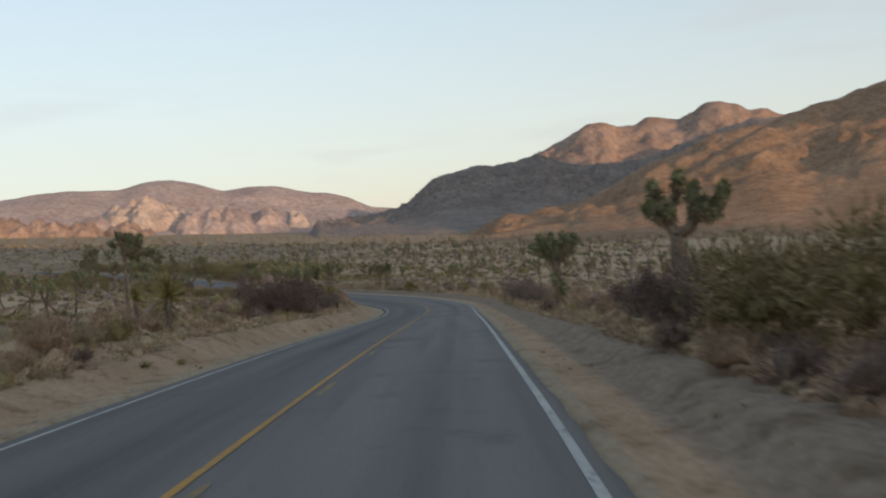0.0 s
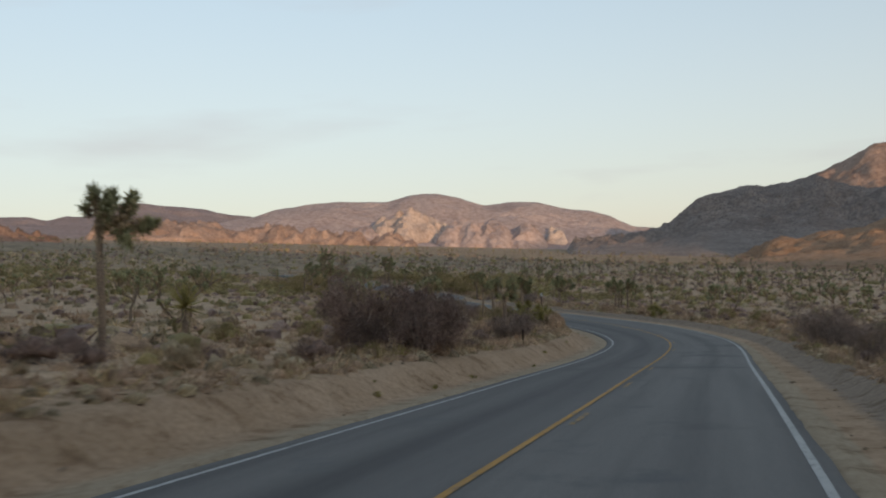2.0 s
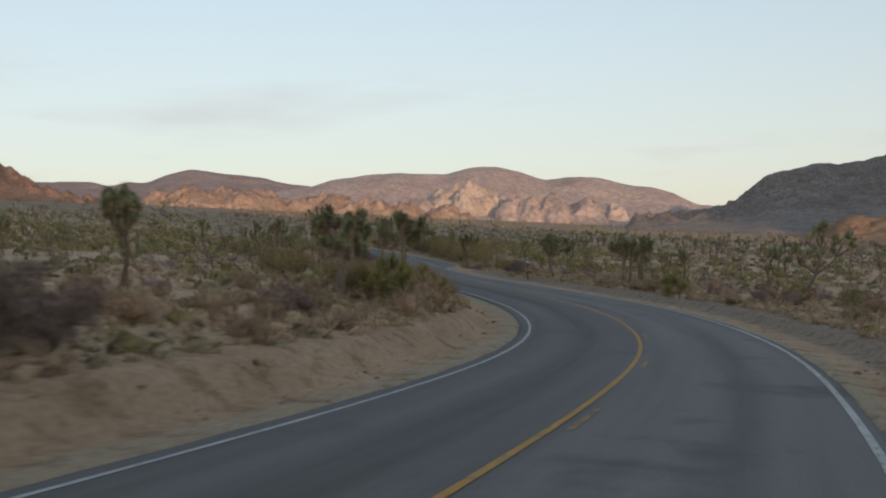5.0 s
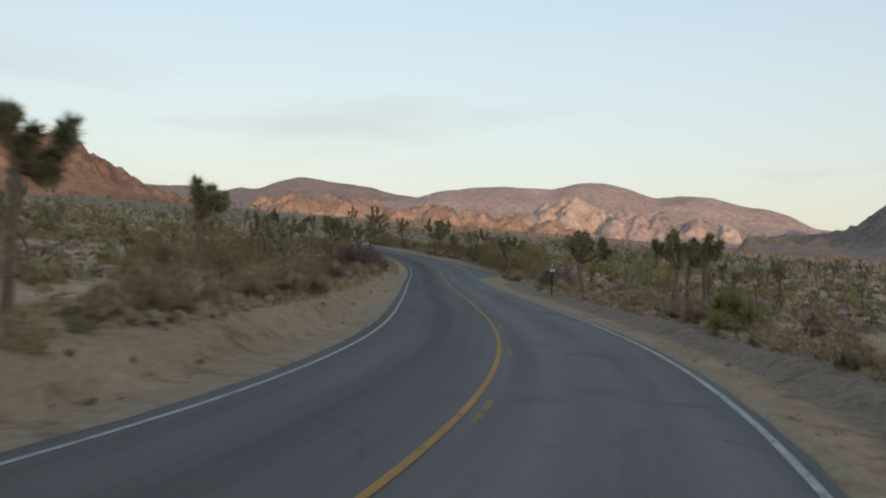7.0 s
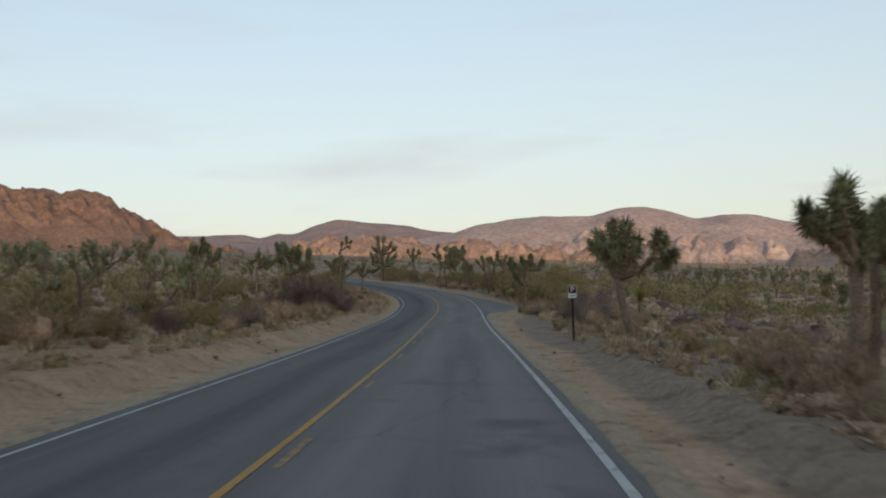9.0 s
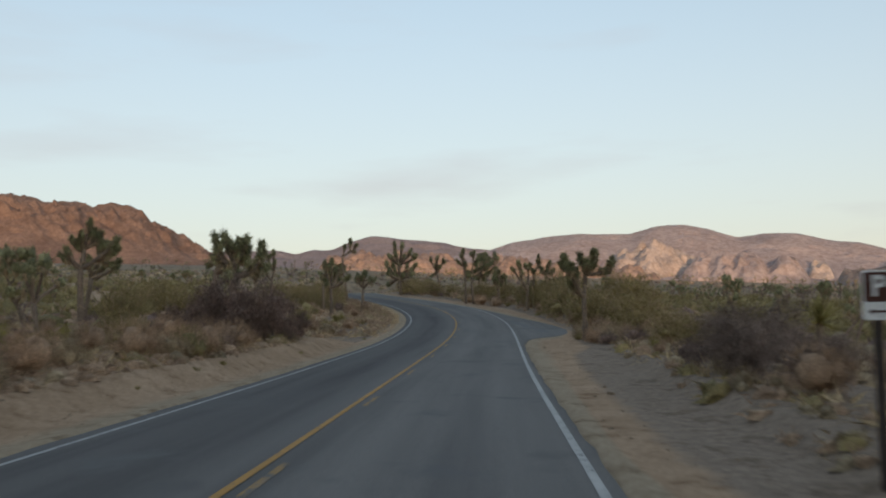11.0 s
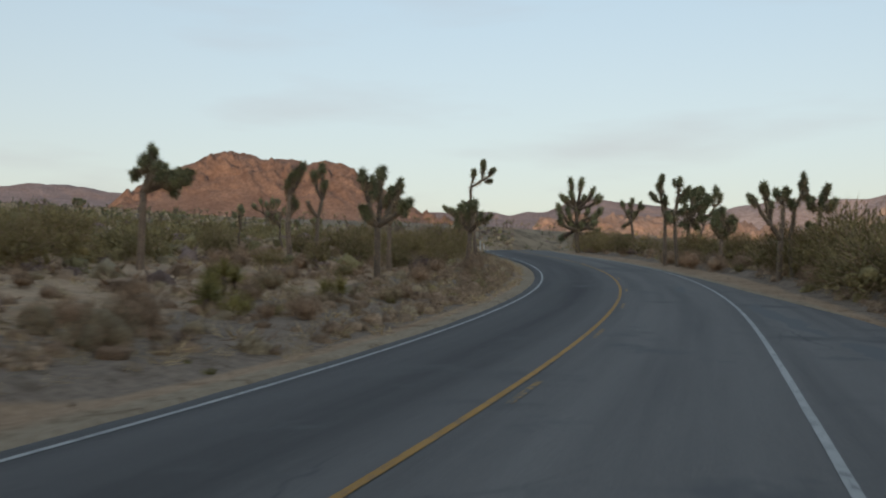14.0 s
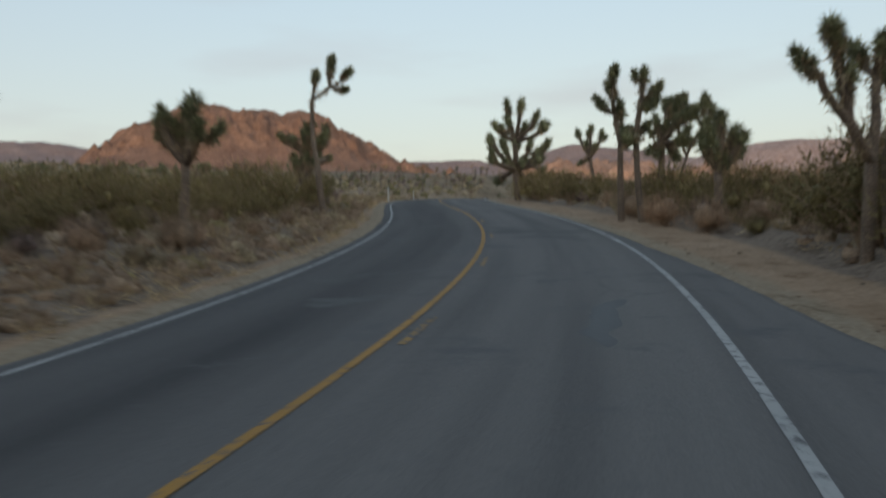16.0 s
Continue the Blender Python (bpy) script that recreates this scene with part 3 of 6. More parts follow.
ridge("mountain_range_left", EYE1, [(28.0, 2.9), (29.92, 3.38), (30.92, 3.45), (32.46, 3.84), (33.69, 3.95), (35.2, 4.20), (36.69, 4.38), (37.87, 4.14), (38.9, 3.70), (39.91, 3.78), (40.76, 3.47), (41.88, 3.68), (43.53, 3.62), (46.0, 3.50), (50.0, 3.75), (58.0, 4.15), (66.0, 4.60), (72.0, 4.05)],
    3500, 900, 400, 16.0, SHADED_ROCK, "distant mountains with smooth slopes, shade and haze in their purple-brown colour", 26, 330, 151, 0.25, 0.2, 5)
mountain("pale_rock_face", (-1320, -480, 1900, 2600), 6, masses([
    (21.2, 2430, 3.5, 1.5, 200, 0.8), (20.1, 2440, 3.35, 1.5, 160, 0.8), (22.5, 2400, 3.0, 1.2, 150, 0.8), (19.0, 2400, 2.75, 1.1, 130, 0.8), (12.6, 2420, 2.3, 0.9, 110, 0.9)]),
    PALE_ROCK, "bare cream-coloured granite face below the summit", 28, 60, 171, knobs=16)
mountain("rock_humps", (-1000, -300, 1800, 2500), 6, masses([
    (17.4, 2330, 3.0, 1.5, 170, 0.9), (16.0, 2300, 2.9, 1.3, 150, 0.9), (18.5, 2300, 2.6, 1.2, 130, 0.9), (14.4, 2300, 2.45, 1.4, 130, 0.9), (23.8, 2280, 2.7, 1.3, 130, 0.9)]),
    FAR_ROCK, "broken granite humps in front of the far range", 28, 60, 176, knobs=16)
mountain("boulder_piles", (-1500, -500, 1350, 2000), 5, masses([
    (33.5, 1980, 3.25, 3.2, 180, 0.7), (36.5, 1950, 3.2, 2.6, 150, 0.7), (28.4, 1900, 2.8, 1.6, 120, 0.8), (26.2, 1880, 2.7, 1.4, 110, 0.8), (24.6, 1900, 2.45, 1.2, 100, 0.8), (30.2, 1950, 2.75, 2.0, 120, 0.8), (22.0, 1900, 2.1, 1.6, 80, 0.8)]),
    WARM_ROCK, "orange granite boulder piles at the mountains' foot", 20, 44, 181, knobs=15)
ridge("red_hill", (*EYE2, -3.0), [(42.5, 1.9), (44.0, 2.5), (45.6, 3.2), (47.2, 4.1), (48.5, 4.9), (49.43, 5.35), (50.2, 5.75), (50.9, 6.25), (51.87, 6.5), (53.1, 6.35), (53.85, 6.55), (55.5, 6.65), (56.23, 6.98), (56.68, 6.82), (57.25, 7.05), (57.84, 6.8), (58.9, 6.4), (60.0, 6.05), (61.0, 5.55), (62.3, 4.4), (64.0, 3.2), (66.0, 2.0)],
    1190, 190, 170, 2.8, RED_ROCK, "red-brown rocky hill of broken granite", 13, 36, 201, 0.25, 0.0, 11, 0.06)
ridge("high_ridge", EYE0, [(-24.0, 5.12), (-18.0, 5.22), (-14.8, 5.37), (-14.1, 5.74), (-13.3, 5.60), (-12.8, 5.92), (-11.6, 6.27), (-10.7, 6.07), (-9.6, 5.50), (-8.9, 5.50), (-7.8, 5.87), (-7.0, 5.60), (-6.1, 5.52), (-5.2, 5.86), (-4.4, 5.82), (-3.2, 5.12), (-1.6, 4.32), (0.5, 3.22), (2.5, 2.12)],
    1900, 420, 250, 5.5, WARM_ROCK, "bare pale granite ridge with rounded summits", 20, 75, 241, 0.15, 0.1, 9)
ridge("spur_ridge", EYE0, [(-17.0, 4.98), (-13.3, 5.18), (-11.5, 4.83), (-9.7, 4.28), (-8.1, 3.73), (-6.9, 3.44), (-4.7, 3.48), (-2.8, 3.78), (-1.6, 4.44), (-0.3, 4.04), (1.0, 3.81), (1.7, 3.96), (3.3, 3.76), (4.6, 3.43), (5.1, 3.08), (5.7, 2.53), (6.4, 2.08), (7.1, 1.76), (9.0, 1.48), (12.0, 1.28)],
    1600, 720, 200, 5.0, DARK_ROCK, "dark grey-brown granite spur speckled with shrubs", 11, 48, 221, 0.42, 0.5, 11, 0.05)
ridge("orange_slope", EYE0, [(-44.0, 8.15), (-30.0, 7.55), (-24.0, 7.05), (-18.7, 6.15), (-15.9, 5.37), (-13.9, 5.05), (-10.9, 4.41), (-9.4, 3.85), (-7.8, 3.23), (-6.2, 2.49), (-4.6, 1.90), (-3.3, 1.40), (-1.3, 0.90), (0.5, 0.55), (3.0, 0.25)],
    900, 420, 160, 4.2, SLOPE_ROCK, "orange-brown desert hillside with gullies and scattered shrubs", 13, 60, 261, 0.5, 0.2, 6, 0.08)
# unseen high ground behind the viewer keeps the low sun off the plain; its highest peak is added to shade the spur
mountain("ridge_behind", (-2600, 3200, -1900, -500), 45, [(x, -1150 + 60 * math.sin(x), (285 if x < 1400 else 175) + 0.063 * x + 12 * math.sin(x / 210.0), 620, 420, 0, 0.8) for x in range(-2400, 2401, 300)] + [(2225, -1150, 670, 310, 620, 0, 0.3)],
         SLOPE_ROCK, "broad unseen desert ridge closing the valley, its peak added to shade the spur", 30, 300, 281)

# ---- plants ----


class Bits:
    """Collects tubes and blades, to become one mesh."""

    def __init__(self):
        self.v, self.f, self.n = [], [], 0

    def add(self, v, f):
        self.v.append(np.asarray(v, float))
        self.f += [[i + self.n for i in q] for q in f]
        self.n += len(v)

    def tube(self, path, radii, sides=6):
        path = np.asarray(path, float)
        k = len(path)
        t = np.gradient(path, axis=0)
        t /= np.linalg.norm(t, axis=1)[:, None] + 1e-9
        ref = np.where(np.abs(t[:, 2:3]) > 0.9, [[1.0, 0, 0]], [[0, 0, 1.0]])
        a = np.cross(t, ref)
        a /= np.linalg.norm(a, axis=1)[:, None] + 1e-9
        b = np.cross(t, a)
        ang = np.arange(sides) * 2 * np.pi / sides
        ring = path[:, None] + np.asarray(radii)[:, None, None] * (np.cos(ang)[None, :, None] * a[:, None] + np.sin(ang)[None, :, None] * b[:, None])
        f = [[i*sides + j, i*sides + (j+1) % sides, (i+1)*sides + (j+1) % sides, (i+1)*sides + j] for i in range(k-1) for j in range(sides)]
        f.append([(k-1)*sides + j for j in range(sides)])
        self.add(ring.reshape(-1, 3), f)

    def blades(self, base, way, length, width, rng, bend=0.0):
        """Pointed leaves, from base along way."""
        base, way = np.asarray(base, float), np.asarray(way, float)
        n = len(base)
        if not n:
            return
        way = way / (np.linalg.norm(way, axis=1)[:, None] + 1e-9)
        side = np.cross(way, rng.normal(size=(n, 3)))
        side /= np.linalg.norm(side, axis=1)[:, None] + 1e-9
        L, W_ = np.broadcast_to(length, n)[:, None], np.broadcast_to(width, n)[:, None]
        tip = base + way * L
        tip[:, 2] -= bend * L[:, 0]
        v = np.stack([base + side * W_ / 2, tip, base - side * W_ / 2], 1).reshape(-1, 3)
        self.v.append(v)
        self.f += (np.arange(n)[:, None] * 3 + np.arange(3) + self.n).tolist()
        self.n += 3 * n

    def blobs(self, centres, size, rng, around=6, rings=2, rough=0.22, whole=False):
        """Uneven rounded masses, domes or whole, around each centre."""
        c = np.asarray(centres, float)
        size = np.broadcast_to(np.asarray(size, float), c.shape)
        n = len(c)
        lat = np.linspace(-1.15 if whole else -0.12, 1.57, rings + 2)[:-1]
        ang = np.arange(around) * 2 * np.pi / around
        unit = np.concatenate([np.stack([np.cos(q) * np.cos(ang + i * 0.5), np.cos(q) * np.sin(ang + i * 0.5), np.full(around, np.sin(q))], 1) for i, q in enumerate(lat)] + [np.array([[0, 0, 1.0]])])
        k = len(unit)
        v = c[:, None] + unit[None] * size[:, None] * (1 + rng.normal(0, rough, (n, k, 1)).clip(-0.45, 0.45))
        f = np.array([[i*around + j, i*around + (j+1) % around, (i+1)*around + (j+1) % around, (i+1)*around + j] for i in range(rings) for j in range(around)])
        g = np.array([[rings*around + j, rings*around + (j+1) % around, k - 1] for j in range(around)])
        o = self.n + np.arange(n)[:, None, None] * k
        self.v.append(v.reshape(-1, 3))
        self.f += (f[None] + o).reshape(-1, 4).tolist() + (g[None] + o).reshape(-1, 3).tolist()
        self.n += n * k

    def mesh(self, name, mat):
        return mesh_of(name, np.concatenate(self.v), self.f, mat, True)


def sphere_ways(n, rng):
    w = rng.normal(size=(n, 3))
    return w / np.linalg.norm(w, axis=1)[:, None]


def off_axis(axis, ang, rng):
    """Ways that lean from axis by the angles ang, all round it."""
    axis = np.asarray(axis, float) / np.linalg.norm(axis)
    r = rng.normal(size=(len(ang), 3))
    r -= (r @ axis)[:, None] * axis
    r /= np.linalg.norm(r, axis=1)[:, None] + 1e-9
    return axis * np.cos(ang)[:, None] + r * np.sin(ang)[:, None]


def head_of(heads, p, way, rng, head, leaf, dense, blade):
    """A round tuft of stiff blades over a skirt of dead ones, added to heads."""
    green, dead = Bits(), Bits()
    n = int(dense * 1.3 * rng.uniform(0.85, 1.15))
    u = rng.uniform(0, 1, n)
    size = rng.uniform(0.85, 1.15)
    head, leaf = head * size, leaf * size
    way = way / np.linalg.norm(way)
    green.blobs([p + way * head * 0.12], [[head * 0.42, head * 0.42, head * 0.55]], rng, 7, 3, 0.12, True)
    dead.blobs([p - way * head * 0.55], [[head * 0.30, head * 0.30, head * 0.5]], rng, 6, 2, 0.15, True)
    green.blades(p + way * (u[:, None] - 0.5) * head * 0.9, off_axis(way, np.radians(122 - 96 * u + rng.normal(0, 14, n)), rng), leaf * rng.uniform(0.8, 1.2, n), blade, rng)
    n = int(dense * 0.7)
    u = rng.uniform(0, 1, n)
    dead.blades(p - way * (0.12 + 0.45 * u[:, None] ** 1.3) * head / 0.44, off_axis(way, np.radians(rng.uniform(100, 160, n)), rng), leaf * rng.uniform(0.6, 1.0, n), 0.04, rng)
    heads.append((green, dead))


def put_heads(t, bark, dead, heads, skirts):
    """The parts of a yucca tree: trunk, the dead blades along its arms, and each rosette, with its own skirt where it is seen close."""
    part_of("trunk", bark.mesh("trunk", BARK), t)
    for green, skirt in heads:
        rosette = part_of("rosette", green.mesh("rosette", BLADE), t)
        if skirts:
            part_of("dead_skirt", skirt.mesh("dead_skirt", DEAD_BLADE), rosette, "hanging dead brown blades")
        else:
            dead.add(np.concatenate(skirt.v), skirt.f)
    if dead.n:
        part_of("dead_leaves", dead.mesh("dead_leaves", DEAD_BLADE), t, "hanging dead brown blades")


def joshua_parts(seed, height, trunk=0.4, levels=2, fork=(2, 3), spread=54, lean=(0, 0), girth=0.15, head=0.44, leaf=0.36, dense=150, first=None, blade=0.06):
    """A yucca tree: a shaggy trunk that forks, each arm ending in a head of stiff blades over dead ones."""
    rng = np.random.default_rng(seed)
    bark, dead, heads = Bits(), Bits(), []

    def crown(p, way, r):
        head_of(heads, p, way, rng, head, leaf, dense, blade)

    def grow(p, way, length, r, level):
        k = 5
        pts, d = [np.array(p)], np.array(way, float)
        for i in range(k - 1):
            d = d + rng.normal(0, 0.2, 3) + np.array([0, 0, 0.05 + (0.10 if level == levels else 0.02)])
            d /= np.linalg.norm(d)
            pts.append(pts[-1] + d * length / (k - 1))
        r = r * (0.66 if level == 0 else 1.0)
        r1 = r * (0.78 if level else 0.86)
        bark.tube(pts, np.linspace(r, r1, k) * rng.uniform(0.9, 1.1, k), 7)
        for q in pts[1:] if level else []:
            m = int(dense * 0.2)
            dead.blades(q + rng.normal(0, 0.04, (m, 3)), off_axis(d, np.radians(rng.uniform(110, 165, m)), rng), leaf * rng.uniform(0.4, 0.8, m), 0.028, rng)
        if level == levels or (level > 0 and rng.uniform() < 0.18):
            crown(pts[-1], d, r1)
            return
        if level > 0:                              # a short side arm part way up
            w = d * 0.4 + rng.normal(0, 0.6, 3) + np.array([0, 0, 0.35])
            w /= np.linalg.norm(w)
            q = pts[2] + w * height * 0.11
            bark.tube([pts[2], (pts[2] + q) / 2, q], [r1*0.7, r1*0.66, r1*0.6], 6)
            crown(q, w, r1)
        m = rng.integers(fork[0], fork[1] + 1) + (1 if level + 1 == levels and levels > 1 else 0)
        if level == 0 and first:
            m = first
        az = rng.uniform(0, 6.28)
        for j in range(m):
            a = az + j * 6.283 / m + rng.normal(0, 0.35)
            tilt = radians(spread) * rng.uniform(0.7, 1.2)
            w = np.array([math.cos(a) * math.sin(tilt), math.sin(a) * math.sin(tilt), math.cos(tilt)]) + d * 0.22
            w /= np.linalg.norm(w)
            left = height * (1 - trunk) / max(levels, 1)
            grow(pts[-1] - d * r * 0.3, w, left * rng.uniform(0.72, 1.12) * (1.25 if level + 1 < levels else 0.85 if levels > 1 else 1.0), r1 * 0.84, level + 1)

    grow((0, 0, -0.25), np.array([lean[0], lean[1], 1.0]) / np.linalg.norm([lean[0], lean[1], 1.0]), height * trunk + 0.25, girth, 0) if levels else None
    if not levels:
        pts = [np.array([0, 0, -0.25]), np.array([lean[0]*0.3, lean[1]*0.3, height*0.4]), np.array([lean[0]*0.7, lean[1]*0.7, height*0.85])]
        bark.tube(pts, [girth, girth*0.85, girth*0.7], 7)
        for q in np.linspace(0.35, 0.95, 6):
            p = pts[0] * (1-q) + pts[2] * q
            dead.blades(p + rng.normal(0, 0.05, (30, 3)), off_axis((0, 0, 1), np.radians(rng.uniform(115, 165, 30)), rng), leaf * rng.uniform(0.6, 1.0, 30), 0.03, rng)
        crown(pts[2], np.array([lean[0]*0.4, lean[1]*0.4, 1.0]), girth*0.7)
    return bark, dead, heads


def thing(name, label, category, group=""):
    return tagged(new(name), label, category, group)


def joshua_tree(label, *args, **kw):
    t = thing("joshua_tree", label, "tree", "joshua trees on the plain")
    put_heads(t, *joshua_parts(*args, **kw), kw.get("dense", 150) > 60)
    return t


def yucca(label, seed, trunk, heads, leaf):
    """Rosettes of long stiff blades on short stems."""
    rng = np.random.default_rng(seed)
    t = thing("yucca", label, "plant", "yuccas by the road")
    for h in range(heads):
        stem, green, dead = Bits(), Bits(), Bits()
        a, r = rng.uniform(0, 6.28), 0.0 if h == 0 else rng.uniform(0.35, 0.7) * (1.0 if heads < 6 else 1.25)
        x, y, z = r*math.cos(a), r*math.sin(a), trunk * (1.0 if h == 0 else rng.uniform(0.35, 0.8))
        stem.tube([(x*0.6, y*0.6, -0.15), (x*0.9, y*0.9, z*0.5), (x, y, z)], [0.11, 0.10, 0.09], 6)
        n = 130
        u = rng.uniform(0, 1, n)
        green.blades(np.stack([x + 0*u, y + 0*u, z + 0.18*u], 1), off_axis((0, 0, 1), np.radians(98 - 92*u + rng.normal(0, 9, n)), rng), leaf*rng.uniform(0.75, 1.1, n), 0.05, rng, 0.05)
        n = 70
        u = rng.uniform(0, 1, n)
        dead.blades(np.stack([x + 0*u, y + 0*u, z - 0.75*z*u], 1), off_axis((0, 0, 1), np.radians(rng.uniform(110, 165, n)), rng), leaf*rng.uniform(0.5, 0.85, n), 0.045, rng)
        stalk = part_of("stem", stem.mesh("stem", BARK), t)
        part_of("rosette", green.mesh("rosette", YUCCA), stalk)
        part_of("dead_skirt", dead.mesh("dead_skirt", DEAD_BLADE), stalk, "drooping dead straw-brown blades")
    return t


def shrub(label, seed, h, wide, twig_mat, leaf_mat, n_stems=10, n_twigs=160, n_leaves=420, leaf=0.07, leaf_w=0.028, name="shrub", category="shrub", group="desert shrubs", thick=0.012, twig=0.3, lumps=5, up=0.5, fill=0.66):
    """Woody stems fanning out of one foot, with twigs and leaves in uneven rounded masses."""
    rng = np.random.default_rng(seed)
    t = thing(name, label, category, group)
    wood, green = Bits(), Bits()
    wood.blobs([(0, 0, -0.04)], [[0.07 * wide + 0.03] * 2 + [0.12]], rng, 7, 2, 0.1, True)
    # the rounded masses that make up the outline
    a = rng.uniform(0, 6.283, lumps)
    rr = wide * 0.62 * np.sqrt(rng.uniform(0.02, 1, lumps))
    c = np.stack([rr*np.cos(a), rr*np.sin(a), h*(0.62 - 0.30*(rr/wide)) * rng.uniform(0.6, 1.1, lumps)], 1)
    size = np.stack([wide*rng.uniform(0.28, 0.48, lumps)]*2 + [h*rng.uniform(0.24, 0.36, lumps)], 1)
    for i in range(max(n_stems, lumps)):
        q = c[i % lumps] + rng.normal(0, 0.35, 3) * size[i % lumps]
        mid = q * np.array([0.35, 0.35, 0.5]) + rng.normal(0, 0.05, 3) * h
        wood.tube([(q[0]*0.05, q[1]*0.05, -0.08), mid, q], [thick, thick*0.75, thick*0.35], 3)

    def inside(n, lo):
        k = rng.integers(0, lumps, n)
        w = sphere_ways(n, rng)
        p = c[k] + w * size[k] * (lo + (1 - lo) * rng.uniform(0, 1, (n, 1)) ** 0.5)
        p[:, 2] = np.abs(p[:, 2] + 0.03) * 0.98
        return p, w

    p, w = inside(n_twigs, 0.1)
    out = w * 0.5 + p / (np.linalg.norm(p, axis=1)[:, None] + 1e-6) + rng.normal(0, 0.35, p.shape)
    wood.blades(p, out, twig*h*rng.uniform(0.35, 1.0, n_twigs), 0.016, rng)
    core = green if n_leaves else wood
    core.blobs(c - np.array([0, 0, 0.08 * h]), size * fill, rng, 7, 2, 0.2, True)
    part_of("wood", wood.mesh("wood", twig_mat), t)
    if n_leaves:
        p, w = inside(n_leaves, 0.7 if fill > 0.4 else 0.3)
        green.blades(p, w + sphere_ways(n_leaves, rng)*0.8 + np.array([0, 0, up]), leaf*rng.uniform(0.6, 1.3, n_leaves), leaf_w*rng.uniform(0.7, 1.3, n_leaves), rng)
        part_of("foliage", green.mesh("foliage", leaf_mat), t)
    return t


def mound(label, seed, h, wide, twig_mat, leaf_mat, name, n_twigs=320, n_leaves=950, leaf=0.12, leaf_w=0.02, fill=0.58, lobes=5):
    """A rounded low shrub: fine stems fanning out of one root into a close dome of twigs."""
    rng = np.random.default_rng(seed)
    t = thing(name, label, "shrub", "desert shrubs")
    wood, green = Bits(), Bits()
    wood.blobs([(0, 0, -0.04)], [[0.1, 0.1, 0.14]], rng, 7, 2, 0.1, True)
    a = rng.uniform(0, 6.283, lobes)
    r = np.concatenate([[0], wide * rng.uniform(0.3, 0.5, lobes - 1)])
    c = np.stack([r * np.cos(a), r * np.sin(a), h * np.where(r > 0, rng.uniform(0.25, 0.42, lobes), 0.45)], 1)
    w_ = np.where(r > 0, wide * rng.uniform(0.42, 0.6, lobes), wide * 0.68)
    size = np.stack([w_, w_, np.where(r > 0, h * rng.uniform(0.3, 0.45, lobes), h * 0.52)], 1)

    def shell(n, lo, hi):
        k = rng.choice(lobes, n, p=np.r_[2.0, np.ones(lobes - 1)] / (lobes + 1))
        w = sphere_ways(n, rng)
        p = c[k] + w * size[k] * rng.uniform(lo, hi, (n, 1))
        p[:, 2] = np.abs(p[:, 2])
        return p, w

    p, w = shell(16, 0.3, 0.8)
    for q in p:
        wood.tube([(q[0] * 0.06, q[1] * 0.06, -0.05), q * np.array([0.4, 0.4, 0.6]), q], [0.011, 0.008, 0.004], 3)
    p, w = shell(n_twigs, 0.55, 0.95)
    wood.blades(p, p / (np.linalg.norm(p, axis=1)[:, None] + 1e-6) + rng.normal(0, 0.3, p.shape) + np.array([0, 0, 0.25]), 0.3 * h * rng.uniform(0.5, 1.1, n_twigs), 0.013, rng)
    part_of("wood", wood.mesh("wood", twig_mat), t)
    green.blobs(c, size * fill, rng, 9, 3, 0.16, True)
    p, w = shell(n_leaves, 0.72, 1.02)
    green.blades(p, w + sphere_ways(n_leaves, rng) * 0.7 + np.array([0, 0, 0.35]), leaf * rng.uniform(0.6, 1.4, n_leaves), leaf_w * rng.uniform(0.7, 1.3, n_leaves), rng)
    part_of("foliage", green.mesh("foliage", leaf_mat), t)
    return t


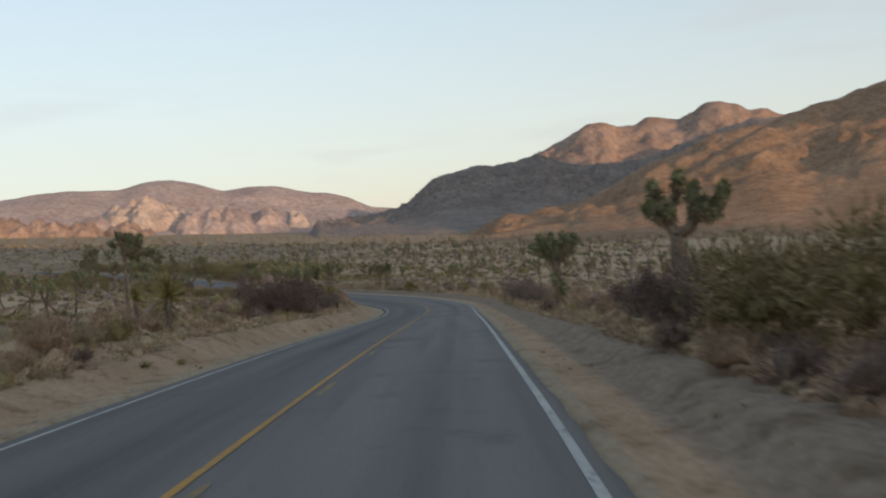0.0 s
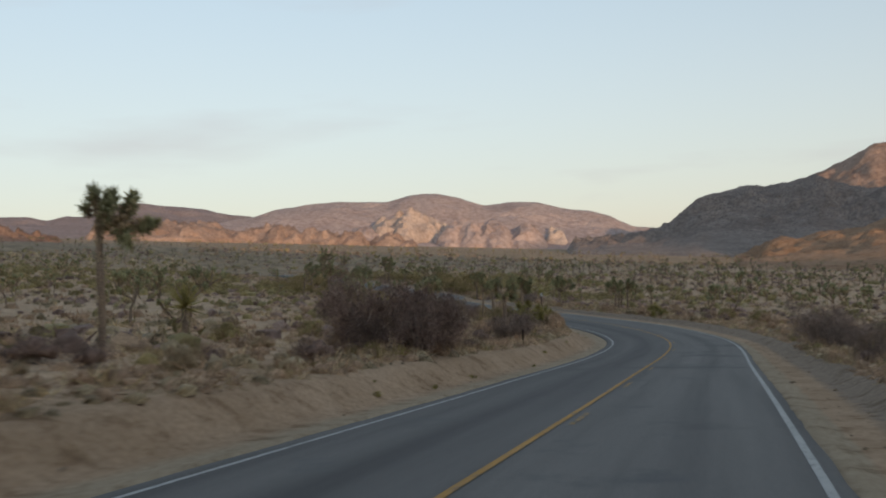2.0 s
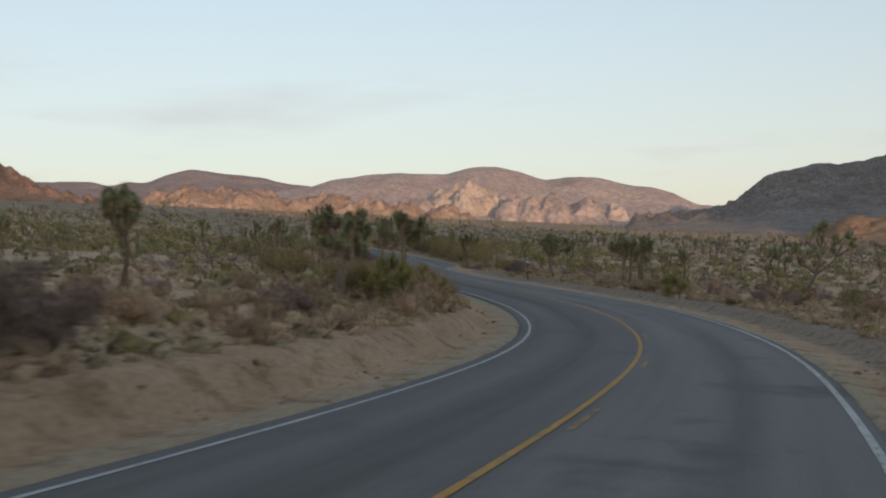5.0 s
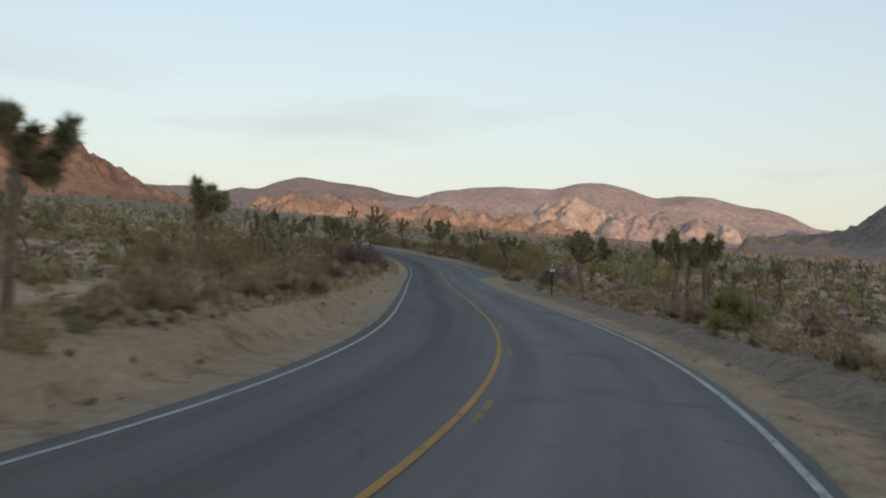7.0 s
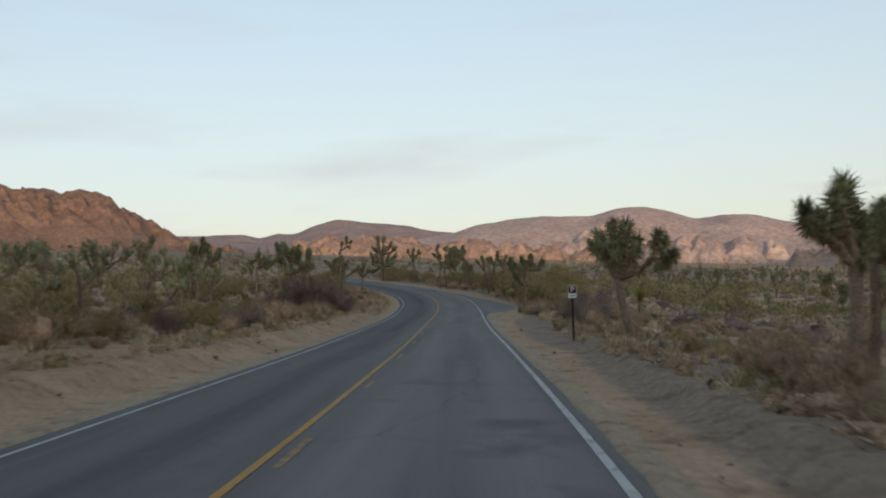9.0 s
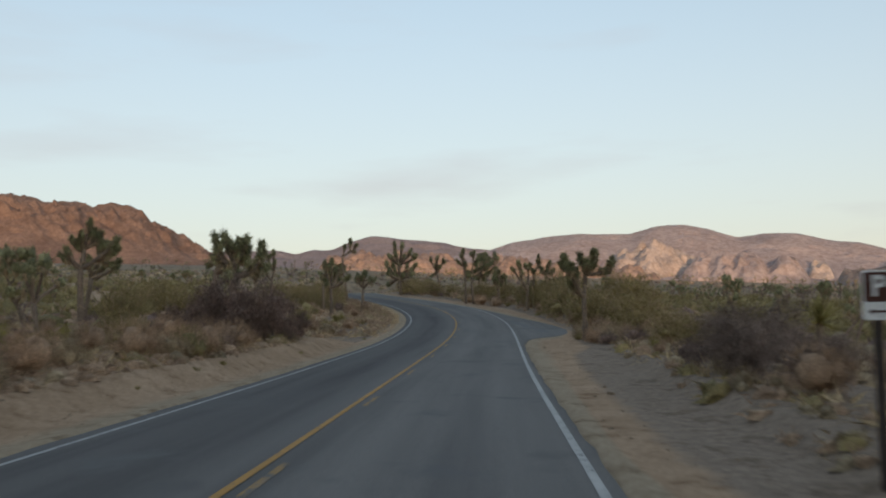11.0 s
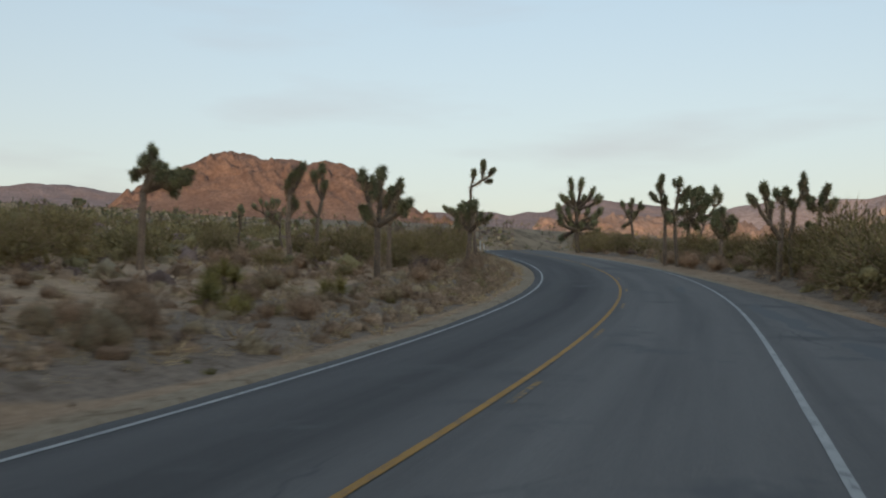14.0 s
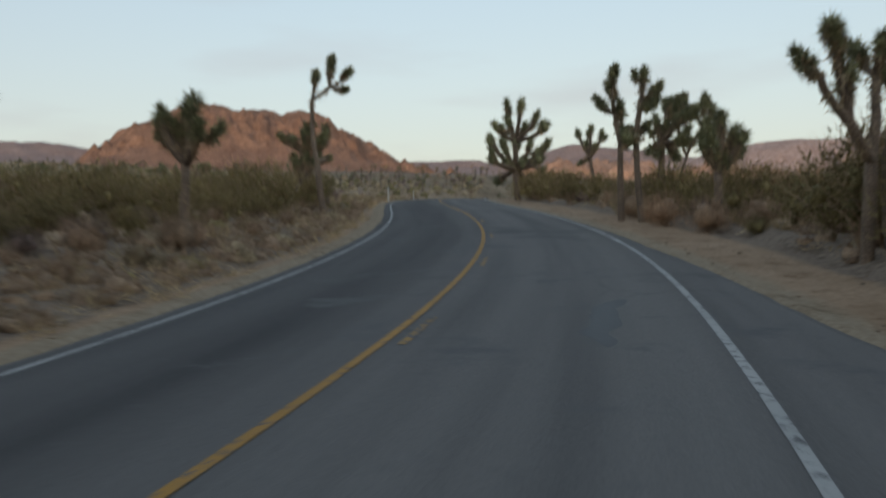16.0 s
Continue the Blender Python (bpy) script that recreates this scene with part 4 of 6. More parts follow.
def dead_brush(label, seed, h, wide, mat):
    """A tangle of dead arching branches with uneven clumps of fine dark twigs and gaps between."""
    rng = np.random.default_rng(seed)
    t = thing("dead_brush", label, "shrub", "dead brush by the road")
    wood, fine = Bits(), Bits()
    wood.blobs([(0, 0, -0.04)], [[0.2, 0.2, 0.2]], rng, 8, 2, 0.15, True)
    q = np.linspace(0, 1, 7)[:, None]
    for _ in range(17):
        a, reach, top = rng.uniform(0, 6.283), wide * rng.uniform(0.25, 1.05), h * rng.uniform(0.5, 1.05)
        out = np.array([math.cos(a), math.sin(a), 0.0])
        k = [np.array([0, 0, -0.05]) + out * 0.08, out * reach * 0.3 + [0, 0, top * 0.6], out * reach * 0.75 + [0, 0, top * 1.15], out * reach * 1.1 + [0, 0, top * rng.uniform(0.55, 0.95)]]
        pts = k[0] * (1 - q) ** 3 + k[1] * 3 * q * (1 - q) ** 2 + k[2] * 3 * q ** 2 * (1 - q) + k[3] * q ** 3 + rng.normal(0, 0.03, (7, 3)) * q
        wood.tube(pts, np.linspace(0.034, 0.008, 7), 4)
        for _ in range(6):
            b = pts[rng.integers(2, 7)]
            way = out * 0.5 + rng.normal(0, 0.7, 3) + np.array([0, 0, rng.uniform(-0.5, 0.5)])
            way /= np.linalg.norm(way)
            end = b + way * h * rng.uniform(0.16, 0.34)
            end[2] = max(end[2], 0.05)
            mid = (b + end) / 2 + np.array([0, 0, 0.09 * h])
            wood.tube([b, mid, end], [0.012, 0.009, 0.004], 3)
            n = 60 if rng.uniform() < 0.45 else 30
            f = rng.uniform(0.1, 1, (n, 1))
            base = b * (1 - f ** 0.6) + end * f ** 0.6 + rng.normal(0, 0.10, (n, 3))
            base[:, 2] = np.maximum(base[:, 2], 0.02)
            fine.blades(base, way * 0.6 + rng.normal(0, 0.6, (n, 3)), h * rng.uniform(0.08, 0.2, n), 0.02, rng)
    part_of("deadwood", wood.mesh("deadwood", BRUSH_WOOD), t, "bleached grey-brown dead branches")
    part_of("tangle", fine.mesh("tangle", mat), t)
    return t


def grass_clump(label, seed, h):
    rng = np.random.default_rng(seed)
    t = thing("grass_clump", label, "grass", "dry grass clumps")
    g = Bits()
    n = 150
    a = rng.uniform(0, 6.283, n)
    r = np.sqrt(rng.uniform(0, 1, n)) * h * 0.5
    base = np.stack([r*np.cos(a), r*np.sin(a), np.full(n, -0.03)], 1)
    g.blades(base, off_axis((0, 0, 1), np.abs(rng.normal(0, 0.42, n)), rng) + base * 0.7, h*rng.uniform(0.5, 1.1, n), 0.016, rng, 0.12)
    part_of("tuft", g.mesh("tuft", STRAW), t)
    return t


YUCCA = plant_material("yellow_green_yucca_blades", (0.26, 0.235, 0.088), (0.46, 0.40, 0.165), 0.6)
WOOD = plain_material("dark_weathered_wood", (0.06, 0.045, 0.038), 0.9)
SIGN_WHITE = plain_material("white_sign_sheet", (0.86, 0.86, 0.83), 0.4)
SIGN_BROWN = plain_material("brown_sign_sheet", (0.085, 0.032, 0.022), 0.45)
SIGN_BACK = plain_material("dull_sign_metal", (0.35, 0.35, 0.35), 0.5, 0.7)
POST_WHITE = plain_material("white_post_plastic", (0.75, 0.74, 0.70), 0.5)


def stand(x, y, turn=0.0, size=1.0, sink=0.02):
    """A pose on the land."""
    z = float(land(np.array([x]), np.array([y]))[0])
    return pose(x, y, z - sink, 0, 0, turn) @ Matrix.Scale(size, 4)


def beside(s, d, turn=0.0, size=1.0):
    x, y, _, _ = on_road(s, d)
    return stand(float(x), float(y), turn, size)


# the trees that stand out, one by one
made_trees = []


def hero(s, d, turn, label, **kw):
    """A tree that stands out: metres along the road, to its right, turn."""
    joshua_tree(label, **kw).matrix_basis = beside(s, d, turn)
    made_trees.append((s, d))


def shaped(s, d, turn, label, girth, head, leaf, forks):
    """A tree with a growth of its own; forks: the fork it springs from, sideways, height, whether it ends in a head."""
    rng = np.random.default_rng(int(s * 10))
    t = thing("joshua_tree", label, "tree", "joshua trees on the plain")
    bark, dead, heads = Bits(), Bits(), []
    at_, deep, way = [], [], []
    for k, (root, x, z, ends) in enumerate(forks):
        p0 = np.array([0, 0, -0.25]) if root < 0 else at_[root]
        n = 0 if root < 0 else deep[root] + 1
        p1 = np.array([x, p0[1] + (0 if root < 0 else rng.normal(0, 0.55) * (abs(x - p0[0]) + 0.25)), z])
        run = p1 - p0
        mid = p0 + run * 0.5 + np.array([run[0] * 0.22, run[1] * 0.22, -0.12 * abs(run[0])]) + rng.normal(0, 0.04, 3)
        r0 = girth * 0.80 ** n
        r1 = girth * 0.80 ** (n + 0.7)
        q = np.linspace(0, 1, 6)[:, None]
        pts = p0 * (1 - q) ** 2 + mid * 2 * q * (1 - q) + p1 * q ** 2
        bark.tube(pts, np.linspace(r0, r1, 6) * rng.uniform(0.92, 1.08, 6), 8)
        d_ = pts[-1] - pts[-2]
        d_ = d_ / np.linalg.norm(d_)
        at_.append(p1)
        deep.append(n)
        way.append(d_)
        for q_ in pts[2:] if n or girth < 0.2 else []:
            dead.blades(q_ + rng.normal(0, 0.06, (26, 3)), off_axis(d_, np.radians(rng.uniform(110, 165, 26)), rng), leaf * rng.uniform(0.5, 0.95, 26), 0.045, rng)
        if ends:
            head_of(heads, p1, d_, rng, head * 1.15, leaf * 1.05, 150, 0.06)
            off = rng.normal(0, 1.0, 3) * np.array([0.55, 1.0, 0.4]) * head       # a second, smaller head beside it
            q1 = p1 - d_ * head * 0.7 + off
            bark.tube([p1 - d_ * head * 1.3, q1], [r1 * 0.7, r1 * 0.6], 5)
            head_of(heads, q1, d_ + off, rng, head * 0.9, leaf * 0.95, 85, 0.065)
    put_heads(t, bark, dead, heads, True)
    t.matrix_basis = beside(s, d, turn)
    made_trees.append((s, d))


hero(262.5, -8.2, 90, "low bushy joshua tree under a taller one", seed=32, height=4.2, trunk=0.4, levels=2, fork=(3, 4), spread=48, girth=0.15)
hero(264.8, 11.0, 140, "joshua tree with a flat-topped crown", seed=37, height=5.6, trunk=0.5, levels=2, fork=(3, 4), spread=39, girth=0.16)
hero(188.8, 27.4, 0, "joshua tree standing alone among low shrubs", seed=44, height=3.2, trunk=0.42, levels=2, fork=(2, 3), spread=48, girth=0.16)
shaped(27.2, 8.55, -12, "broad joshua tree with thick forked arms beside the road", 0.2, 0.33, 0.31,
       [(-1, 0, 2.4, 0), (0, -0.25, 3, 0), (1, -0.55, 3.65, 1), (1, 0, 3.4, 0), (3, 0.1, 3.9, 1), (0, 0.5, 2.8, 0), (5, 0.9, 3.1, 0), (6, 1.3, 3.5, 1), (6, 0.95, 3.1, 1), (5, 0.5, 3.4, 1), (1, -0.6, 3.05, 1)])
shaped(42.0, 6.6, -3, "short joshua tree with a bushy single crown", 0.16, 0.36, 0.36,
       [(-1, 0, 1.4, 1), (0, 0.1, 2.1, 0), (1, -0.4, 2.7, 1), (1, -0.1, 3.1, 1), (1, 0.4, 3.1, 1), (1, 0.7, 2.9, 1), (2, -0.5, 3.1, 1), (1, 0.2, 2.6, 1)])
shaped(201.2, -11.9, 58, "large joshua tree with a heavy rounded crown", 0.25, 0.42, 0.4,
       [(-1, -0.1, 3.1, 0), (0, -0.4, 3.8, 0), (1, -0.9, 4.5, 1), (1, -0.9, 5.2, 1), (0, 0.1, 3.9, 0), (4, -0.1, 4.8, 1), (4, 0.3, 4.9, 1), (4, 0.7, 5, 1), (4, 0.8, 4.5, 1), (0, 0.8, 3.3, 0), (9, 1.2, 3.6, 0), (10, 1.5, 4.1, 1), (11, 1.6, 4.7, 1), (9, 0.8, 3.8, 1), (10, 1.9, 3.6, 1), (4, -0.4, 5.2, 1), (1, -0.4, 3.1, 1), (0, 0.3, 3.2, 1)])
shaped(260.7, -6.3, 45, "tall joshua tree with a bent leaning top", 0.15, 0.24, 0.28,
       [(-1, -0.3, 2.4, 0), (0, -0.5, 4.2, 0), (1, -0.5, 5.2, 0), (2, -0.3, 6.2, 1), (2, 0.3, 5.7, 0), (4, 0.4, 6.6, 1), (4, 1.1, 6.4, 1), (4, 0.9, 5.7, 1), (5, 0.4, 7, 1), (1, -0.7, 4, 1), (0, 0.1, 2.6, 1)])
shaped(239.1, -7.2, 46, "joshua tree with a pale tan trunk and one shaggy crown", 0.13, 0.3, 0.32,
       [(-1, 0.2, 2, 0), (0, -0.1, 2.8, 1), (0, 0.4, 3.3, 1), (0, 0.7, 2.7, 1), (0, -0.3, 3.1, 1), (0, 0.2, 2.7, 1)])
shaped(253.9, 5.6, 34, "tall forked joshua tree with knobbly heads", 0.13, 0.27, 0.3,
       [(-1, 0, 3, 0), (0, -0.2, 4.1, 0), (1, -0, 4.4, 1), (1, -0.8, 4.6, 1), (1, -0.3, 5, 0), (4, -0.2, 5.8, 1), (4, -0.4, 5.2, 1), (0, 0.3, 3.4, 1)])
shaped(252.5, 6.1, 33, "tall joshua tree with close upright heads", 0.13, 0.3, 0.32,
       [(-1, -0.2, 3.3, 0), (0, 0, 4.5, 0), (1, 0.1, 5.4, 1), (1, 0.6, 4.9, 1), (0, -0.5, 3.4, 1), (0, 0.1, 3.5, 1), (1, 0.4, 4.4, 1)])
shaped(257.5, 8.0, 32, "joshua tree with a thick cluster of heads", 0.16, 0.3, 0.32,
       [(-1, 0.1, 2.9, 0), (0, -0.1, 3.7, 1), (0, 0.4, 4.5, 1), (2, 0.9, 4.7, 1), (0, 0.7, 3.7, 1), (4, 1.3, 3.9, 1), (0, -0.3, 2.6, 1), (0, 1, 2.9, 1), (4, 1.5, 4.2, 1), (0, 0.3, 3.5, 1), (0, 0.6, 2.4, 1)])
shaped(247.2, 7.4, 30, "stout joshua tree with a heavy drooping crown", 0.15, 0.34, 0.36,
       [(-1, 0, 1.8, 0), (0, -0.4, 2.6, 1), (0, 0.1, 3.3, 1), (0, 0.5, 2.9, 1), (0, 0.7, 2.7, 1), (0, -0.3, 3.1, 1), (0, 0.3, 2.4, 1), (0, -0, 2.2, 1)])
shaped(292.9, 12.1, 36, "open joshua tree with spreading arms", 0.15, 0.34, 0.36,
       [(-1, -0.5, 3.3, 0), (0, -1.4, 5.2, 1), (0, -0.4, 5.5, 1), (0, 0.4, 5, 1), (0, -0.8, 4.3, 1), (0, -1.2, 2.9, 1), (0, -0.1, 4.1, 1)])
shaped(291.9, 6.0, 40, "dense joshua tree with a rounded many-headed crown", 0.26, 0.58, 0.5,
       [(-1, -0.2, 2.4, 0), (0, -0.2, 4.5, 0), (1, -0.8, 7.3, 1), (1, 0.3, 7.2, 1), (1, 1.4, 6.3, 1), (1, -1.6, 5.6, 1), (1, -0.7, 5.9, 1), (1, 0.5, 5.6, 1), (1, 2, 5.4, 1), (0, -2, 4.6, 1), (0, -1.1, 4.3, 1), (0, -0.2, 4.5, 1), (0, 0.9, 4.2, 1), (0, 2.2, 4.3, 1), (0, -1.9, 3, 1), (0, -0.8, 2.8, 1), (0, 0.3, 2.8, 1), (0, 1.5, 3, 1), (0, -1.5, 1.7, 1), (0, 0.8, 1.4, 1)])
shaped(235.1, 7.4, 24, "wide joshua tree with smooth curved arms", 0.14, 0.25, 0.24,
       [(-1, 0.1, 1.9, 0), (0, -0.3, 2.6, 0), (1, -0.8, 3.4, 0), (2, -1.1, 3.7, 1), (1, -0.5, 3.6, 0), (4, -0.5, 4.1, 1), (5, -0.6, 4.3, 1), (0, 0.2, 2.7, 0), (7, 0.2, 3.5, 0), (8, -0.1, 4.1, 1), (8, 0.3, 4.1, 1), (1, -0.3, 3.4, 1)])
shaped(236.6, 8.4, 23, "joshua tree with long reaching arms", 0.12, 0.24, 0.24,
       [(-1, -0.1, 1.9, 0), (0, 0.1, 3.2, 0), (1, 0.4, 3.9, 0), (2, 0.4, 4.3, 1), (3, 0.5, 4.7, 1), (1, -0.1, 3.5, 1), (2, 0.8, 3.7, 1)])
shaped(235.6, 9.4, 21, "tall joshua tree with twisted top arms", 0.12, 0.26, 0.26,
       [(-1, -0.1, 2.2, 0), (0, -0, 3.2, 0), (1, -0.4, 3.6, 1), (1, 0.1, 3.8, 1), (3, 0.3, 4.2, 1), (1, 0.5, 3.5, 1), (0, -0.4, 2.5, 1)])
shaped(240.7, -16.6, 58, "joshua tree with a thick leaning trunk and upright heads", 0.15, 0.3, 0.32,
       [(-1, -0.2, 2.1, 0), (0, -0.1, 3.5, 0), (1, 0.1, 4.5, 1), (1, 0.5, 4.9, 1), (1, -0.2, 4, 1), (0, 0.1, 3.1, 1)])
shaped(241.5, -15.4, 56, "joshua tree with one long curved arm", 0.13, 0.26, 0.28,
       [(-1, 0.1, 2.4, 0), (0, 0.3, 3.3, 0), (1, -0.1, 4.7, 1), (1, 0.3, 5, 1), (1, 0.5, 4.2, 1), (0, -0.5, 3.2, 0)])
shaped(227.6, -9.7, 56, "joshua tree with many upright heads on short curved arms", 0.14, 0.27, 0.28,
       [(-1, 0, 2.2, 0), (0, -0.4, 3.2, 0), (1, -0.7, 4.1, 1), (1, -0.2, 3.6, 1), (0, 0.15, 3.3, 0), (4, 0.2, 4.4, 1), (4, 0, 3.8, 1), (0, 0.6, 3.1, 0), (7, 1, 4, 1), (7, 0.6, 3.6, 1), (0, -0.6, 2.8, 1), (0, 1, 3, 1)])
shaped(235.3, -10.6, 54, "joshua tree with a pale trunk and a small tufted crown", 0.12, 0.27, 0.28,
       [(-1, 0, 2.2, 0), (0, 0.2, 3, 0), (1, 0.2, 3.7, 1), (1, 0.5, 3.2, 1), (1, -0.3, 3.3, 1), (1, 0.6, 2.8, 1)])
shaped(224.3, -18.5, 62, "joshua tree with one raised head and a sideways arm", 0.15, 0.3, 0.3,
       [(-1, 0.1, 3.1, 0), (0, 0.3, 4, 0), (1, 0.4, 4.7, 1), (1, 0.2, 4.3, 1), (0, 0.8, 3.4, 0), (4, 1.3, 3.8, 1), (4, 1.6, 3.5, 1), (4, 1.2, 3.2, 1), (4, 1.8, 3.8, 1), (1, -0.2, 3.9, 1), (0, 0.6, 4, 1), (4, 0.9, 3.9, 1)])
shaped(195.5, -18.2, 62, "open joshua tree with many curved arms", 0.17, 0.3, 0.31,
       [(-1, 0, 2.9, 0), (0, 0.2, 3.9, 0), (1, 0.1, 4.5, 1), (1, 0.4, 5.1, 1), (0, 0.7, 3.3, 0), (4, 1.2, 4, 1), (4, 1.6, 4.2, 1), (4, 1.7, 3.8, 1), (4, 1.2, 3.5, 1), (1, -0.3, 4.3, 1), (1, 0.9, 4.5, 1), (0, -0.6, 3.7, 1)])
shaped(204.8, -22.0, 60, "drooping joshua tree leaning to one side", 0.15, 0.32, 0.32,
       [(-1, 0.6, 2.6, 0), (0, 1, 3.6, 0), (1, 1, 5, 1), (1, 1.3, 4.5, 1), (1, 1.7, 4.1, 1), (0, 1.3, 3.2, 1), (0, 1.9, 3.4, 1), (0, 0.4, 3.6, 1)])
shaped(108.2, -8.4, 34, "joshua tree with a pale trunk and one arm raised sideways", 0.12, 0.27, 0.27,
       [(-1, 0.1, 2.6, 0), (0, -0.08, 3.4, 1), (0, 0.36, 3.1, 1), (0, 0.6, 2.65, 0), (3, 0.92, 3.25, 1), (3, 0.6, 2.75, 1), (1, -0.1, 3.55, 1)])
shaped(102.0, -10.3, 36, "stout joshua tree with a thick bare trunk above yuccas", 0.18, 0.33, 0.31,
       [(-1, 0.05, 2.1, 0), (0, -0.32, 2.8, 0), (1, -0.42, 3.2, 1), (1, 0.0, 3.0, 1), (0, -0.45, 2.2, 1), (0, 0.4, 2.6, 0), (5, 0.35, 3.0, 1), (5, 0.82, 2.9, 0), (7, 0.9, 3.2, 1), (7, 0.9, 2.6, 1), (5, 0.85, 2.0, 1)])
shaped(108.9, -10.5, 38, "small joshua tree with drooping rounded heads", 0.12, 0.3, 0.29,
       [(-1, -0.05, 2.3, 0), (0, -0.22, 3.1, 1), (0, 0.12, 3.15, 1), (0, 0.35, 2.6, 0), (3, 0.62, 2.85, 1), (3, 0.45, 2.6, 1)])
shaped(123.1, -9.3, 43, "small joshua tree with upright heads on a pale trunk", 0.1, 0.27, 0.28,
       [(-1, 0.05, 2.4, 0), (0, -0.05, 3.3, 1), (0, 0.36, 3.1, 1), (0, 0.5, 2.7, 0), (3, 0.74, 2.95, 1), (0, 0.2, 2.85, 1)])
shaped(138.7, 9.5, 15, "joshua tree with a straight dark trunk and one shaggy crown", 0.15, 0.33, 0.34,
       [(-1, 0.1, 2.1, 0), (0, -0.3, 2.6, 0), (1, -0.8, 3, 1), (1, -0.5, 2.8, 1), (0, 0.1, 2.9, 1), (4, -0, 3.5, 1), (0, -0.2, 3.2, 1), (0, 0.3, 2.6, 1)])
shaped(140.5, 10.6, 14, "slim joshua tree with one drooping head", 0.11, 0.33, 0.34,
       [(-1, 0.1, 2.3, 0), (0, 0.2, 3.2, 1), (0, 0.4, 3, 1), (0, 0.3, 2.7, 1)])
shaped(138.6, 10.9, 13, "slim joshua tree with two drooping heads", 0.11, 0.3, 0.33,
       [(-1, 0, 2.5, 0), (0, 0.2, 3.4, 1), (0, 0.6, 3.1, 1), (0, 0, 2.9, 1)])
shaped(151.9, 7.6, 22, "bushy joshua tree forking low down", 0.14, 0.36, 0.36,
       [(-1, -0.5, 2, 0), (0, -0.9, 2.9, 1), (0, -0.6, 3.6, 1), (0, -0.2, 3.5, 1), (0, 0.1, 3, 1), (0, 0.6, 2.6, 0), (5, 0.8, 3.2, 1), (5, 1.1, 2.6, 1), (0, -1, 3.3, 1), (0, -0.4, 2.8, 1)])
shaped(196.9, 6.9, 24, "joshua tree with thick upright shaggy arms", 0.15, 0.29, 0.30,
       [(-1, -0, 2.2, 0), (0, -0.5, 3.2, 0), (1, -0.8, 3.8, 1), (1, -0.9, 4.1, 1), (1, -0.5, 3.6, 1), (0, 0.1, 3.3, 0), (5, -0.1, 4.1, 1), (5, 0.5, 3.9, 1), (7, 0.6, 4.3, 1), (5, 1.1, 3.5, 1), (9, 1.4, 3.9, 1), (0, -0.6, 2.9, 1), (5, 0.2, 3.8, 1)])
shaped(51, -14.5, 38, "slender joshua tree with a few raised heads", 0.12, 0.34, 0.34,
       [(-1, 0, 2.8, 0), (0, -0, 3.7, 0), (1, -0.1, 4.5, 1), (1, 0.3, 4.4, 1), (1, 0.5, 3.8, 0), (4, 0.9, 4.3, 1), (4, 1.4, 3.7, 1), (4, 0.7, 3.3, 1), (1, 0.2, 4, 1)])

# ---- shrubs, yuccas and grass ----


def place_all(kinds, spots):
    """The first spot takes the thing itself, the others copies of it."""
    used = [False] * len(kinds)
    for i, s, d, turn, size in spots:
        if not used[i]:
            kinds[i].matrix_basis = beside(s, d, turn, size)
            used[i] = True
        else:
            copy_thing(kinds[i], beside(s, d, turn, size))


DEAD_BRUSH = "tangled dark purple-brown dead brush"
brush = [dead_brush(DEAD_BRUSH, 300 + k, 2.0, 1.35, DARK_TWIG) for k in range(3)]
place_all(brush, [(k % 3, s, d, 47.0 * k, z) for k, (s, d, z) in enumerate([
    (57.4, -8.7, 1.2), (56.4, -6.7, 0.85), (57.6, -6.9, 0.95), (59.0, -7.1, 0.85), (56.2, -8.2, 0.8), (20.5, 7.2, 0.55), (24.0, 7.6, 0.65),
    (188.0, -6.6, 0.72), (188.3, -8.7, 1.3), (189.2, -7.5, 0.9), (188.8, -10.8, 0.85), (190.4, -9.4, 0.95), (189.6, -6.4, 0.5), (152.0, -7.6, 0.55)])])
pale_brush = [dead_brush("bleached grey-purple leafless brush", 310 + k, 2.0, 1.35, PALE_TWIG) for k in range(3)]
place_all(pale_brush, [(k % 3, s, d, 61.0 * k, z) for k, (s, d, z) in enumerate([
    (73.0, 6.8, 0.9), (75.6, 7.4, 0.8), (70.6, 7.6, 0.7), (74.4, -7.6, 0.7), (75.8, -7.4, 0.85), (77.4, -7.6, 0.7), (27.6, 7.4, 0.55), (168.0, 7.9, 0.85), (166.0, 8.4, 0.8), (170.0, 8.6, 0.85), (164.0, 8.0, 0.65),
    (172.4, 8.4, 0.75), (61.0, 7.2, 0.7), (84.0, 8.0, 0.7), (146.0, -12.0, 0.6), (162.5, -7.6, 0.5)])])

